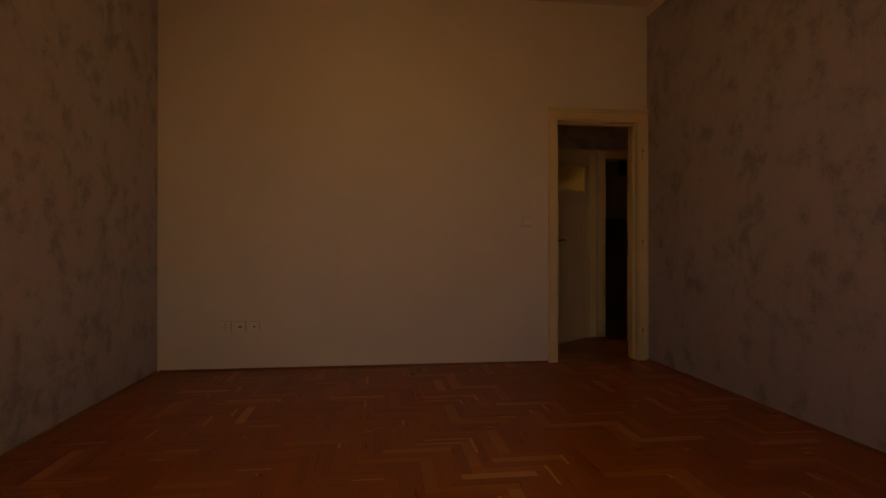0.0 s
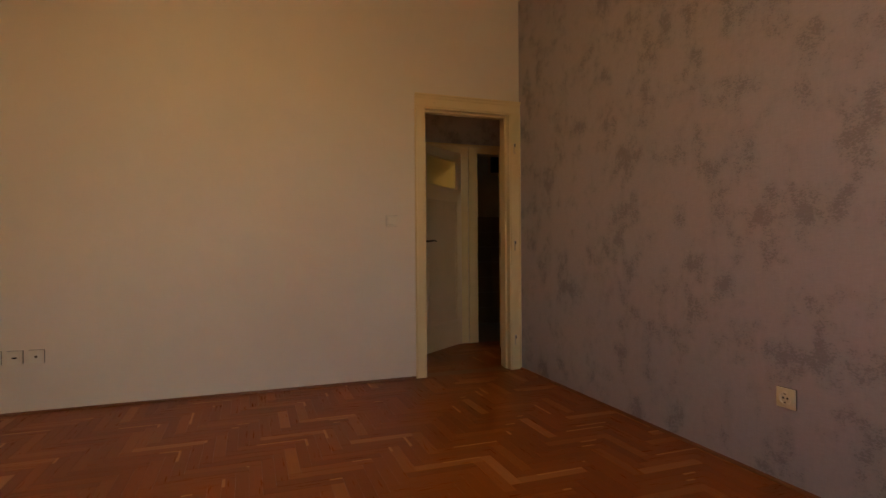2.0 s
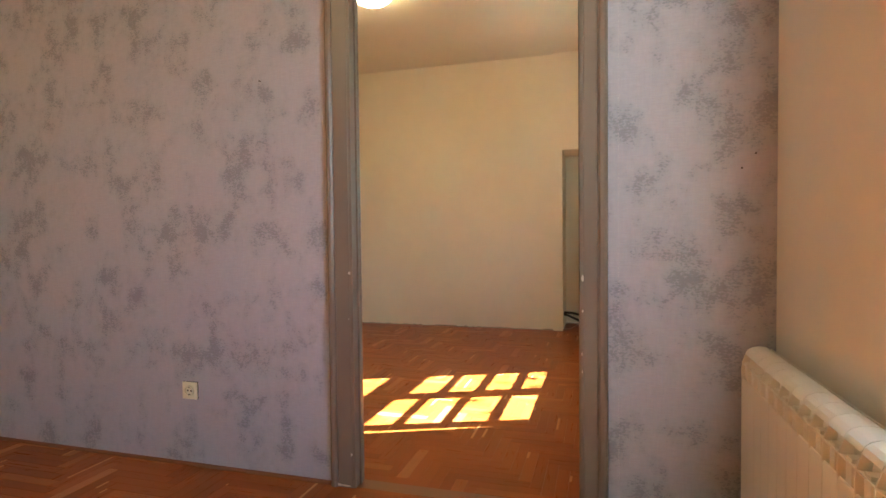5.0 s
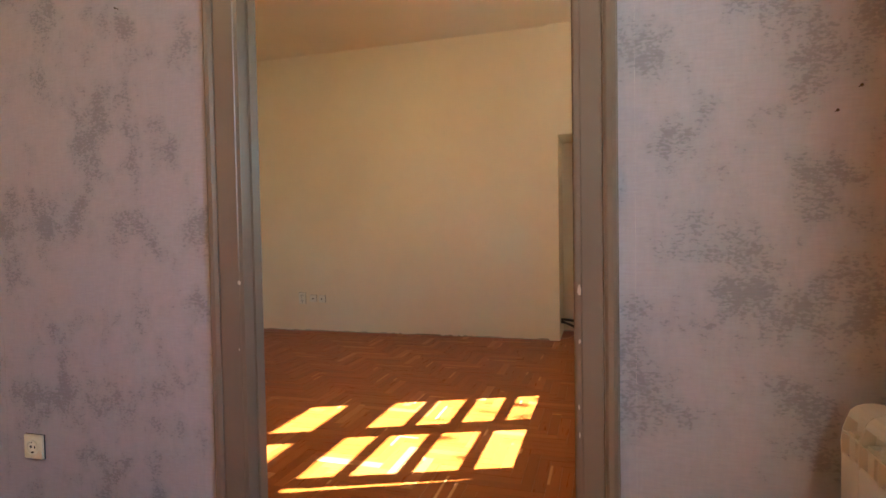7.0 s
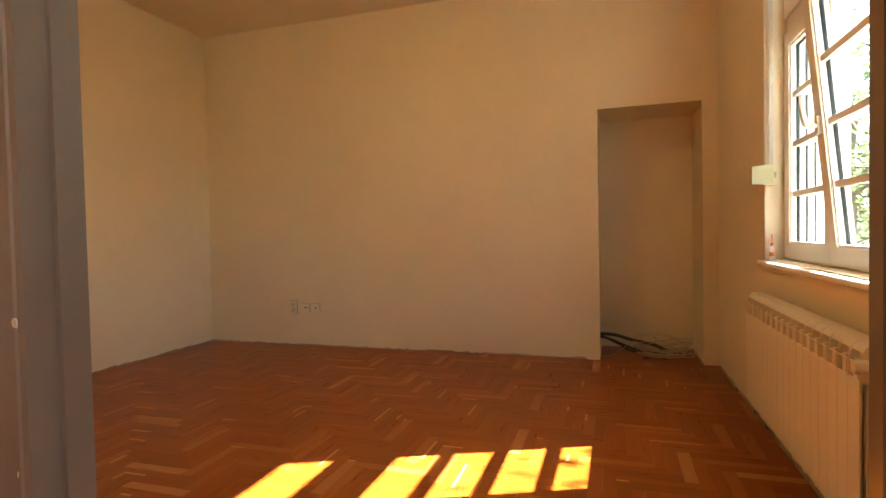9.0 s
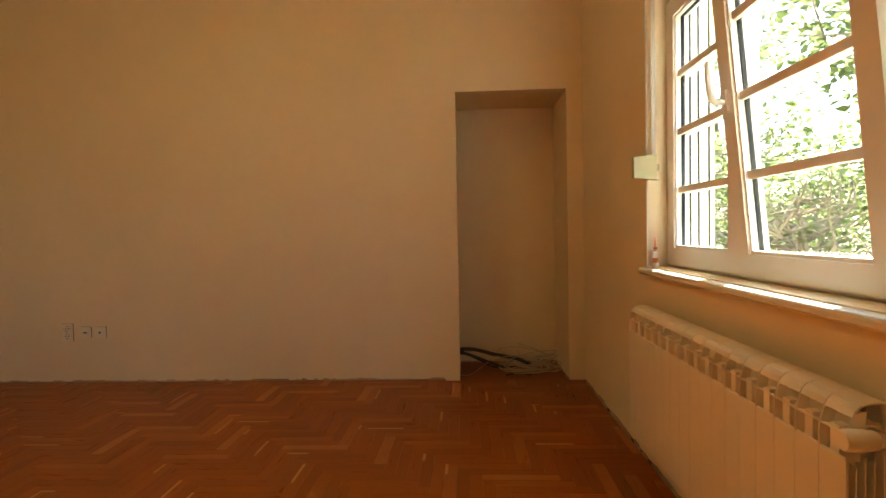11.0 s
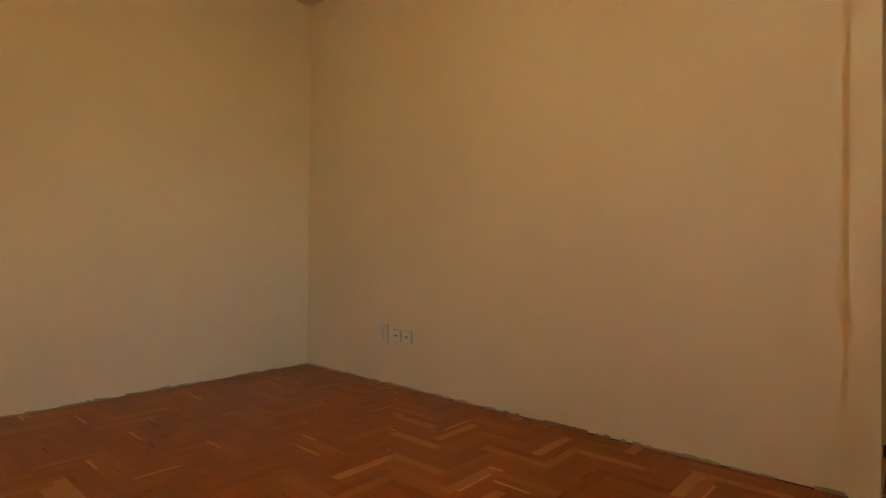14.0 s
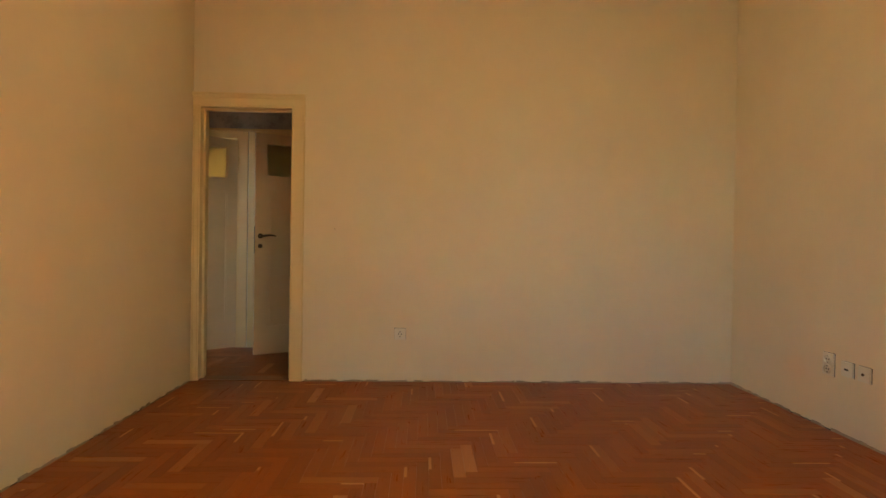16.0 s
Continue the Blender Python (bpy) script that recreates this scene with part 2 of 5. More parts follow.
def make_wallpaper():
    """Lilac-grey paper with uneven darker sponge marks, specks and a woven grain."""
    mat = material("lilac_grey_wallpaper", (0.4, 0.37, 0.38), 0.7, spec=0.3)

    def math_node(op, a, b, c=None):
        n = mat.node_tree.nodes.new("ShaderNodeMath")
        n.operation = op
        for k, v in enumerate((a, b, c)):
            if v is None:
                continue
            if isinstance(v, (int, float)):
                n.inputs[k].default_value = v
            else:
                link(mat, v, n.inputs[k])
        return n.outputs[0]

    cloud = noise_tex(mat, world_coords(mat, (1.0, 1.0, 0.9)), 6.6, 5, 0.6)
    tone = noise_tex(mat, world_coords(mat, (1, 1, 0.8)), 1.7, 2, 0.5)
    weave = noise_tex(mat, world_coords(mat, (22, 22, 190)), 1.0, 2, 0.6)
    weave2 = noise_tex(mat, world_coords(mat, (150, 150, 25)), 1.0, 2, 0.6)
    speck = noise_tex(mat, world_coords(mat, (0.8, 0.8, 1.5)), 100.0, 3, 0.65)
    threads = math_node("MULTIPLY_ADD", weave, 0.6, math_node("MULTIPLY", weave2, 0.4))
    soft = math_node("MULTIPLY_ADD", threads, 0.14, cloud)
    blotch = ramp(mat, soft, [(0.53, (0, 0, 0)), (0.70, (0.85, 0.85, 0.85)), (0.85, (1, 1, 1))])
    base = mix(mat, tone, (0.45, 0.415, 0.435), (0.41, 0.385, 0.41))
    c = mix(mat, blotch, base, (0.352, 0.345, 0.362))
    edge = math_node("MULTIPLY_ADD", cloud, 0.9, math_node("MULTIPLY", speck, 0.55))
    dots = ramp(mat, edge, [(0.79, (0, 0, 0)), (0.86, (0.42, 0.42, 0.42))])
    c = mix(mat, dots, c, (0.17, 0.165, 0.17))
    shade = math_node("MULTIPLY_ADD", threads, 0.38, 0.81)
    grey = mat.node_tree.nodes.new("ShaderNodeCombineColor")
    for k in range(3):
        link(mat, shade, grey.inputs[k])
    c = mix(mat, 1.0, c, grey.outputs[0], "MULTIPLY")
    into(mat, c, "Base Color")
    bump(mat, threads, 0.2, 0.002)
    return mat


WALLPAPER = make_wallpaper()


def make_parquet():
    mat = material("oak_parquet", (0.3, 0.12, 0.04), 0.3, spec=0.13)
    nt = mat.node_tree
    info = nt.nodes.new("ShaderNodeObjectInfo")
    geo = nt.nodes.new("ShaderNodeNewGeometry")
    add = nt.nodes.new("ShaderNodeMath")
    add.operation = "ADD"
    link(mat, info.outputs["Random"], add.inputs[0])
    link(mat, geo.outputs["Random Per Island"], add.inputs[1])
    fr = nt.nodes.new("ShaderNodeMath")
    fr.operation = "FRACT"
    link(mat, add.outputs[0], fr.inputs[0])
    rnd = fr.outputs[0]
    uv = nt.nodes.new("ShaderNodeTexCoord")
    off = nt.nodes.new("ShaderNodeCombineXYZ")
    m37 = nt.nodes.new("ShaderNodeMath")
    m37.operation = "MULTIPLY"
    m37.inputs[1].default_value = 37.0
    link(mat, rnd, m37.inputs[0])
    for k in range(3):
        link(mat, m37.outputs[0], off.inputs[k])
    vadd = nt.nodes.new("ShaderNodeVectorMath")
    vadd.operation = "ADD"
    link(mat, uv.outputs["UV"], vadd.inputs[0])
    link(mat, off.outputs[0], vadd.inputs[1])
    mp = nt.nodes.new("ShaderNodeMapping")
    mp.inputs["Scale"].default_value = (3.0, 45.0, 1.0)
    link(mat, vadd.outputs[0], mp.inputs["Vector"])
    grain = noise_tex(mat, mp.outputs["Vector"], 1.6, 5, 0.65)
    mp2 = nt.nodes.new("ShaderNodeMapping")
    mp2.inputs["Scale"].default_value = (24.0, 48.0, 1.0)
    link(mat, vadd.outputs[0], mp2.inputs["Vector"])
    knots = noise_tex(mat, mp2.outputs["Vector"], 1.3, 2, 0.5)
    tone = ramp(mat, rnd, [(0.0, (0.215, 0.051, 0.006)), (0.35, (0.25, 0.061, 0.007)), (0.80, (0.285, 0.072, 0.009)), (0.94, (0.34, 0.105, 0.022)), (0.985, (0.42, 0.165, 0.052)), (1.0, (0.46, 0.20, 0.075))])
    c = mix(mat, ramp(mat, grain, [(0.35, (0, 0, 0)), (0.85, (0.26, 0.26, 0.26))]), tone, (0.16, 0.042, 0.007))
    c = mix(mat, ramp(mat, knots, [(0.77, (0, 0, 0)), (0.83, (0.85, 0.85, 0.85))]), c, (0.08, 0.026, 0.010))
    sep = nt.nodes.new("ShaderNodeSeparateXYZ")
    link(mat, uv.outputs["UV"], sep.inputs[0])

    def calc(op, a, b, d=None):
        n = nt.nodes.new("ShaderNodeMath")
        n.operation = op
        for k, v in enumerate((a, b, d)):
            if v is None:
                continue
            if isinstance(v, (int, float)):
                n.inputs[k].default_value = v
            else:
                link(mat, v, n.inputs[k])
        return n.outputs[0]

    # pale sapwood along one long edge of some staves
    pick = calc("FRACT", calc("MULTIPLY", rnd, 17.3), 0.0)
    reach = calc("GREATER_THAN", calc("MULTIPLY_ADD", sep.outputs[0], 3.0, calc("FRACT", calc("MULTIPLY", rnd, 29.7), 0.0)), 0.75)
    edge = calc("MULTIPLY_ADD", grain, 0.012, sep.outputs[1])
    sap = calc("MULTIPLY", ramp(mat, calc("MULTIPLY_ADD", edge, 20.0, 0.0), [(0.36, (0, 0, 0)), (0.46, (1, 1, 1))]), calc("MULTIPLY", calc("GREATER_THAN", pick, 0.78), reach))
    c = mix(mat, calc("MULTIPLY", sap, 0.85), c, (0.55, 0.26, 0.09))
    into(mat, c, "Base Color")
    into(mat, ramp(mat, grain, [(0.2, (0.26,) * 3), (0.8, (0.31,) * 3)]), "Roughness")
    bump(mat, grain, 0.04, 0.001)
    return mat


PARQUET = make_parquet()
SKIRTWOOD = material("brown_skirting_wood", (0.20, 0.075, 0.025), 0.4)

# ---- plan, in metres ----
R1X0, R1X1, R1Y0, R1Y1 = -1.60, 2.505, -0.13, 4.745     # first room
R2X0, R2X1, R2Y0, R2Y1 = 2.566, 6.585, 0.0, 4.768       # second room
TOP = 3.12
HALLY0, HALLY1, HALLX0, HALLX1 = 4.90, 6.02, 0.75, 4.40  # the hall behind both rooms
DW0, DW1, DWTOP = 0.526, 1.522, 2.52                      # opening between the rooms
D1 = (1.673, 2.416, 2.102)                                # door openings: x0, x1, height
D2 = (2.614, 3.289, 2.002)
WX0, WX1, WZ0, WZ1 = 3.745, 5.215, 0.886, 2.62               # window of the second room
W1X0, W1X1 = 0.3, 1.65                                 # window of the first room
NICHE = (0.112, 0.885, 2.04)                               # y0, y1, height
NFACE, NSIDE = 6.545, 0.988                               # face and side of the boxed-out wall
OUT = 0.29                                                # outer wall thickness

# ---- large structure ----
structure("wall_north_1", wall_mesh("y", R1Y1, HALLY0 - R1Y1, R1X0 - 0.15, 2.53, 0, TOP, [(D1[0], D1[1], 0, D1[2])]), WALL, "cream painted plaster wall with a doorway to the hall", "wall")
structure("wall_north_2", wall_mesh("y", R2Y1, HALLY0 - R2Y1, 2.53, R2X1 + 0.15, 0, TOP, [(D2[0], D2[1], 0, D2[2])]), WALL2, "cream painted plaster wall with a doorway to the hall", "wall")
w_div = structure("wall_between", wall_mesh("x", R1X1, R2X0 - R1X1, R1Y0, R1Y1, 0, TOP, [(DW0, DW1, 0, DWTOP)]), WALL, "thin plastered partition with a tall doorway, papered on one face", "wall")
w_west = structure("wall_west", wall_mesh("x", R1X0 - 0.15, 0.15, R1Y0 - OUT, R1Y1, 0, TOP), WALL, "wall papered in lilac grey", "wall")
structure("wall_south_1", wall_mesh("y", R1Y0 - OUT, OUT, R1X0, R2X0, 0, TOP, [(W1X0, W1X1, 0.9, 2.6)]), WALL, "cream painted outer wall with a window opening", "wall")
structure("wall_south_2", wall_mesh("y", R2Y0 - OUT, OUT, R2X0 + 0.001, R2X1 + 0.75, 0, TOP, [(WX0, WX1, WZ0, WZ1)]), WALL2, "cream painted outer wall with a window opening above the radiator", "wall")
structure("wall_east", wall_mesh("x", R2X1, 0.6, NSIDE, R2Y1, 0, TOP), WALL2, "cream painted plaster wall with low sockets", "wall")
structure("wall_niche", wall_mesh("x", NFACE, 7.12 - NFACE, R2Y0, NSIDE, 0, TOP, [(NICHE[0], NICHE[1], 0, NICHE[2])]), WALL2, "boxed-out cream wall with a tall open niche", "wall")
structure("wall_niche_back", wall_mesh("x", 7.12, 0.1, R2Y0, NSIDE, 0, TOP), WALL2, "plain back of the wall niche", "wall")
structure("ceiling_1", boxes((R1X0 - 0.15, R1Y0 - OUT, TOP, 2.53, HALLY0, TOP + 0.2)), CEIL, "plain cream painted ceiling", "ceiling")
structure("ceiling_2", boxes((2.53, R2Y0 - OUT, TOP, 7.4, HALLY0, TOP + 0.2)), CEIL2, "plain cream painted ceiling", "ceiling")
# hall and what lies behind it
structure("wall_hall_north", wall_mesh("y", HALLY1, 0.12, HALLX0, HALLX1, 0, 2.7, [(1.72, 2.47, 0, 2.0), (2.66, 3.50, 0, 2.0)]), WALL, "hall wall with two doorways", "wall")
structure("wall_hall_west", wall_mesh("x", HALLX0 - 0.1, 0.1, HALLY0, 8.4, 0, 2.7), WALL, "plain hall wall", "wall")
structure("wall_hall_east", wall_mesh("x", HALLX1, 0.1, HALLY0, 8.4, 0, 2.7), WALL, "plain hall wall", "wall")
structure("ceiling_hall", boxes((HALLX0 - 0.1, HALLY0, 2.7, HALLX1 + 0.1, 8.4, 2.8)), CEIL, "plain hall ceiling", "ceiling")
structure("wall_rooms_between", wall_mesh("x", 2.54, 0.08, HALLY1 + 0.12, 8.3, 0, 2.7), WALL, "plain wall between two back rooms", "wall")
structure("wall_back_1", wall_mesh("y", 8.3, 0.1, HALLX0, 2.54, 0, 2.7), WALL, "plain back wall of a lit room", "wall")
structure("wall_back_2", wall_mesh("y", 7.3, 0.1, 2.62, HALLX1, 0, 2.7), WALL, "back wall of a small dark bathroom", "wall")

# ---- sills of floor under doorways ----
structure("threshold_1", boxes((D1[0] - 0.02, R1Y1 - 0.005, -0.1, D1[1] + 0.02, HALLY0 - 0.018, -0.001), edge=0.002), SKIRTWOOD, "worn wooden threshold in the doorway", "threshold")
structure("threshold_2", boxes((D2[0] - 0.02, R2Y1 - 0.005, -0.1, D2[1] + 0.02, HALLY0 - 0.018, 0.006), edge=0.003), SKIRTWOOD, "worn wooden threshold in the doorway", "threshold")
structure("threshold_3", boxes((R1X1 - 0.005, DW0, -0.1, R2X0 + 0.014, DW1, 0.001), edge=0.002), SKIRTWOOD, "flush wooden strip between two parquet floors", "threshold")
structure("floor_niche", boxes((R2X1 - 0.016, NICHE[0], -0.2, 7.12, NICHE[1], -0.003)), PARQUET, "parquet floor inside the wall niche", "floor")
structure("floor_back", boxes((HALLX0, HALLY1, -0.2, HALLX1, 8.3, -0.004)), TILEFLOOR, "pale tiled floor of the back rooms", "floor")


def papered(wall, x, facing, y0, y1, z1, holes=()):
    """Strips of wallpaper, each a thin sheet, hung side by side with a hair's gap."""
    y = y0
    while y < y1 - 0.01:
        e = min(y + 0.53, y1)
        cut = [(max(h[0], y + 0.00015), min(h[1], e - 0.00015), h[2], h[3]) for h in holes if h[0] < e - 0.001 and h[1] > y + 0.001]
        bm = wall_mesh("x", x if facing > 0 else x - 0.002, 0.002, y + 0.00015, e - 0.00015, 0.0, z1, cut)
        if not cut or cut[0][1] - cut[0][0] < e - y - 0.003 or z1 > cut[0][3] + 0.01:
            part("wallpaper_strip", bm, WALLPAPER, wall)
        else:
            bm.free()
        y = e


papered(w_div, R1X1, -1, R1Y0 + 0.001, R1Y1 - 0.001, 3.035, [(DW0 - 0.02, DW1 + 0.02, 0, DWTOP + 0.02)])
part("paint_skin", wall_mesh("x", R2X0 - 0.001, 0.003, R2Y0 + 0.001, R2Y1 - 0.001, 0.0, TOP - 0.001, [(DW0 - 0.02, DW1 + 0.02, 0, DWTOP + 0.02)]), WALL2, w_div)
papered(w_west, R1X0, 1, R1Y0 + 0.001, R1Y1 - 0.001, TOP - 0.002)

# ---- ground outside ----
structure("ground", boxes((-400, -800, -1.0, 400, -0.6, -0.9)), material("garden_soil", (0.10, 0.09, 0.05), 0.9), "rough garden ground outside the windows", "ground")

# ---- skirting and rough wall feet ----
def quarter_round(name, axis, at, side, u0, u1):
    """Small brown quarter-round strip at the foot of a wall."""
    prof = [(0, 0), (0.013, 0), (0.013, 0.004), (0.011, 0.009), (0.005, 0.013), (0, 0.014)]
    bm = bmesh.new()
    if axis == "y":
        extrude_profile(bm, prof, u0, u1, axes=((0, side, 0), (0, 0, 1), (1, 0, 0)))
        bmesh.ops.translate(bm, verts=bm.verts, vec=(0, at, 0.001))
    else:
        extrude_profile(bm, prof, u0, u1, axes=((side, 0, 0), (0, 0, 1), (0, 1, 0)))
        bmesh.ops.translate(bm, verts=bm.verts, vec=(at, 0, 0.001))
    structure(name, bm, SKIRTWOOD, "thin brown wooden quarter-round skirting strip", "baseboard")


quarter_round("baseboard_1", "y", R1Y1 - 0.001, -1, R1X0 + 0.02, D1[0] - 0.077)
quarter_round("baseboard_2", "x", R1X1 - 0.003, -1, DW1 + 0.108, R1Y1 - 0.02)
quarter_round("baseboard_3", "x", R1X0 + 0.003, 1, R1Y0 + 0.02, R1Y1 - 0.02)
quarter_round("baseboard_4", "x", R1X1 - 0.003, -1, R1Y0 + 0.02, DW0 - 0.095)


def rough_foot(name, axis, at, side, u0, u1, seed):
    """Uneven crust of old filler where a skirting board was torn off."""
    rng = random.Random(seed)
    bm = bmesh.new()
    u = u0
    while u < u1 - 0.012:
        step = min(rng.uniform(0.015, 0.07), u1 - u)
        h, d = rng.uniform(0.003, 0.013), rng.uniform(0.004, 0.013)
        if rng.random() < 0.8:
            if axis == "y":
                v = quad_box(bm, u, at, -0.013, u + step, at + side * d, h)
            else:
                v = quad_box(bm, at, u, -0.013, at + side * d, u + step, h)
            for p in v:
                p.co += Vector((rng.gauss(0, 0.0015), rng.gauss(0, 0.0015), rng.gauss(0, 0.0015) if p.co.z > 0 else 0))
        u += step
    structure(name, bm, GUNK, "crumbling edge of old filler along the wall foot", "trim")


rough_foot("trim_1", "y", R2Y1, -1, D2[1] + 0.10, R2X1, 1)
rough_foot("trim_2", "x", R2X1, -1, NSIDE + 0.01, R2Y1, 2)
rough_foot("trim_3", "x", R2X0, 1, DW1 + 0.13, R2Y1, 3)
rough_foot("trim_4", "y", R2Y0, 1, R2X0 + 0.02, NFACE - 0.01, 4)
rough_foot("trim_5", "x", 7.12, -1, NICHE[0], NICHE[1], 5)
rough_foot("trim_6", "y", NICHE[0], 1, NFACE, 7.1, 6)

# ---- the taupe doorway between the rooms ----
def casing_profile(width, proud):
    """Section across a casing: flat board with a rounded outer moulding; u runs outward from the opening, v out of the wall."""
    w = width
    return [(0, 0), (0, proud - 0.003), (0.003, proud), (w - 0.040, proud), (w - 0.038, proud - 0.003), (w - 0.035, proud - 0.003), (w - 0.034, proud + 0.004),
            (w - 0.026, proud + 0.010), (w - 0.014, proud + 0.011), (w - 0.005, proud + 0.006), (w, proud - 0.004), (w, 0)]


def upright_casing(axis, wall_at, out, edge, outward, z0, z1, width, proud):
    """One upright of a casing on a wall plane axis = wall_at, facing out."""
    bm = bmesh.new()
    ax_u = (0, outward, 0) if axis == "x" else (outward, 0, 0)
    ax_v = (out, 0, 0) if axis == "x" else (0, out, 0)
    extrude_profile(bm, casing_profile(width, proud), z0, z1, axes=(ax_u, ax_v, (0, 0, 1)))
    bmesh.ops.translate(bm, verts=bm.verts, vec=(wall_at, edge, 0) if axis == "x" else (edge, wall_at, 0))
    return bm


def head_casing(axis, wall_at, out, z, u0, u1, width, proud):
    bm = bmesh.new()
    ax_v = (out, 0, 0) if axis == "x" else (0, out, 0)
    ax_w = (0, 1, 0) if axis == "x" else (1, 0, 0)
    extrude_profile(bm, casing_profile(width, proud), u0, u1, axes=((0, 0, 1), ax_v, ax_w))
    bmesh.ops.translate(bm, verts=bm.verts, vec=(wall_at, 0, z) if axis == "x" else (0, wall_at, z))
    return bm


dw = thing("door_frame", "tall taupe-painted wooden door frame with chipped paint and no door", "door frame", kind="structure")
for face, out in ((R1X1 - 0.002, -1), (R2X0, 1)):
    part("casing", upright_casing("x", face, out, DW1 - 0.004, 1, 0, DWTOP, 0.107, 0.017), TAUPE, dw)
    part("casing", upright_casing("x", face, out, DW0 + 0.004, -1, 0, DWTOP, 0.090, 0.017), TAUPE, dw)
    part("casing_head", head_casing("x", face, out, DWTOP - 0.004, DW0 - 0.086, DW1 + 0.103, 0.12, 0.017), TAUPE, dw)
part("jamb", boxes((R1X1 - 0.016, DW1 - 0.016, 0, R2X0 + 0.015, DW1 + 0.02, DWTOP), edge=0.002), TAUPE, dw)
part("jamb", boxes((R1X1 - 0.016, DW0 - 0.02, 0, R2X0 + 0.015, DW0 + 0.016, DWTOP), edge=0.002), TAUPE, dw)
part("lintel_board", boxes((R1X1 - 0.016, DW0 - 0.02, DWTOP - 0.016, R2X0 + 0.015, DW1 + 0.02, DWTOP + 0.02), edge=0.002), TAUPE, dw)
part("door_stop", boxes((R1X1 + 0.028, DW1 - 0.024, 0.001, R1X1 + 0.045, DW1 - 0.0155, DWTOP - 0.016), edge=0.003), TAUPE, dw)
part("door_stop", boxes((R1X1 + 0.028, DW0 + 0.0155, 0.001, R1X1 + 0.045, DW0 + 0.024, DWTOP - 0.016), edge=0.003), TAUPE, dw)


def chip(y, z, w, h, side, x=None, seed=0):
    """A flake of bare filler where the paint is knocked off an edge."""
    rng = random.Random(seed)
    bm = bmesh.new()
    n = 9
    px = R1X1 - 0.0195 if x is None else x
    ring = []
    for i in range(n):
        a = 2 * math.pi * i / n
        k = rng.uniform(0.65, 1.1)
        ring.append((y + math.cos(a) * w * k, z + math.sin(a) * h * k))
    a = [bm.verts.new((px, p, q)) for p, q in ring]
    b = [bm.verts.new((px + 0.002, p, q)) for p, q in ring]
    bm.faces.new(a)
    bm.faces.new(list(reversed(b)))
    for i in range(n):
        bm.faces.new((a[i], a[(i + 1) % n], b[(i + 1) % n], b[i]))
    part("paint_chip", bm, CHIP, dw)


CHIP = material("bare_filler", (0.62, 0.54, 0.42), 0.8)
for k, (y, z, w, h) in enumerate(((DW1 - 0.002, 0.952, 0.005, 0.008), (DW1 + 0.0, 0.15, 0.005, 0.007), (DW1 + 0.03, 0.009, 0.025, 0.005), (DW1 + 0.003, 0.75, 0.002, 0.005),
                                  (DW0 + 0.008, 0.945, 0.006, 0.015), (DW0 + 0.008, 0.815, 0.003, 0.006), (DW0 + 0.011, 0.650, 0.002, 0.008), (DW0 + 0.010, 0.580, 0.002, 0.010), (DW1 + 0.07, 0.010, 0.03, 0.006))):
    chip(y, z, w, h, 1, seed=k)

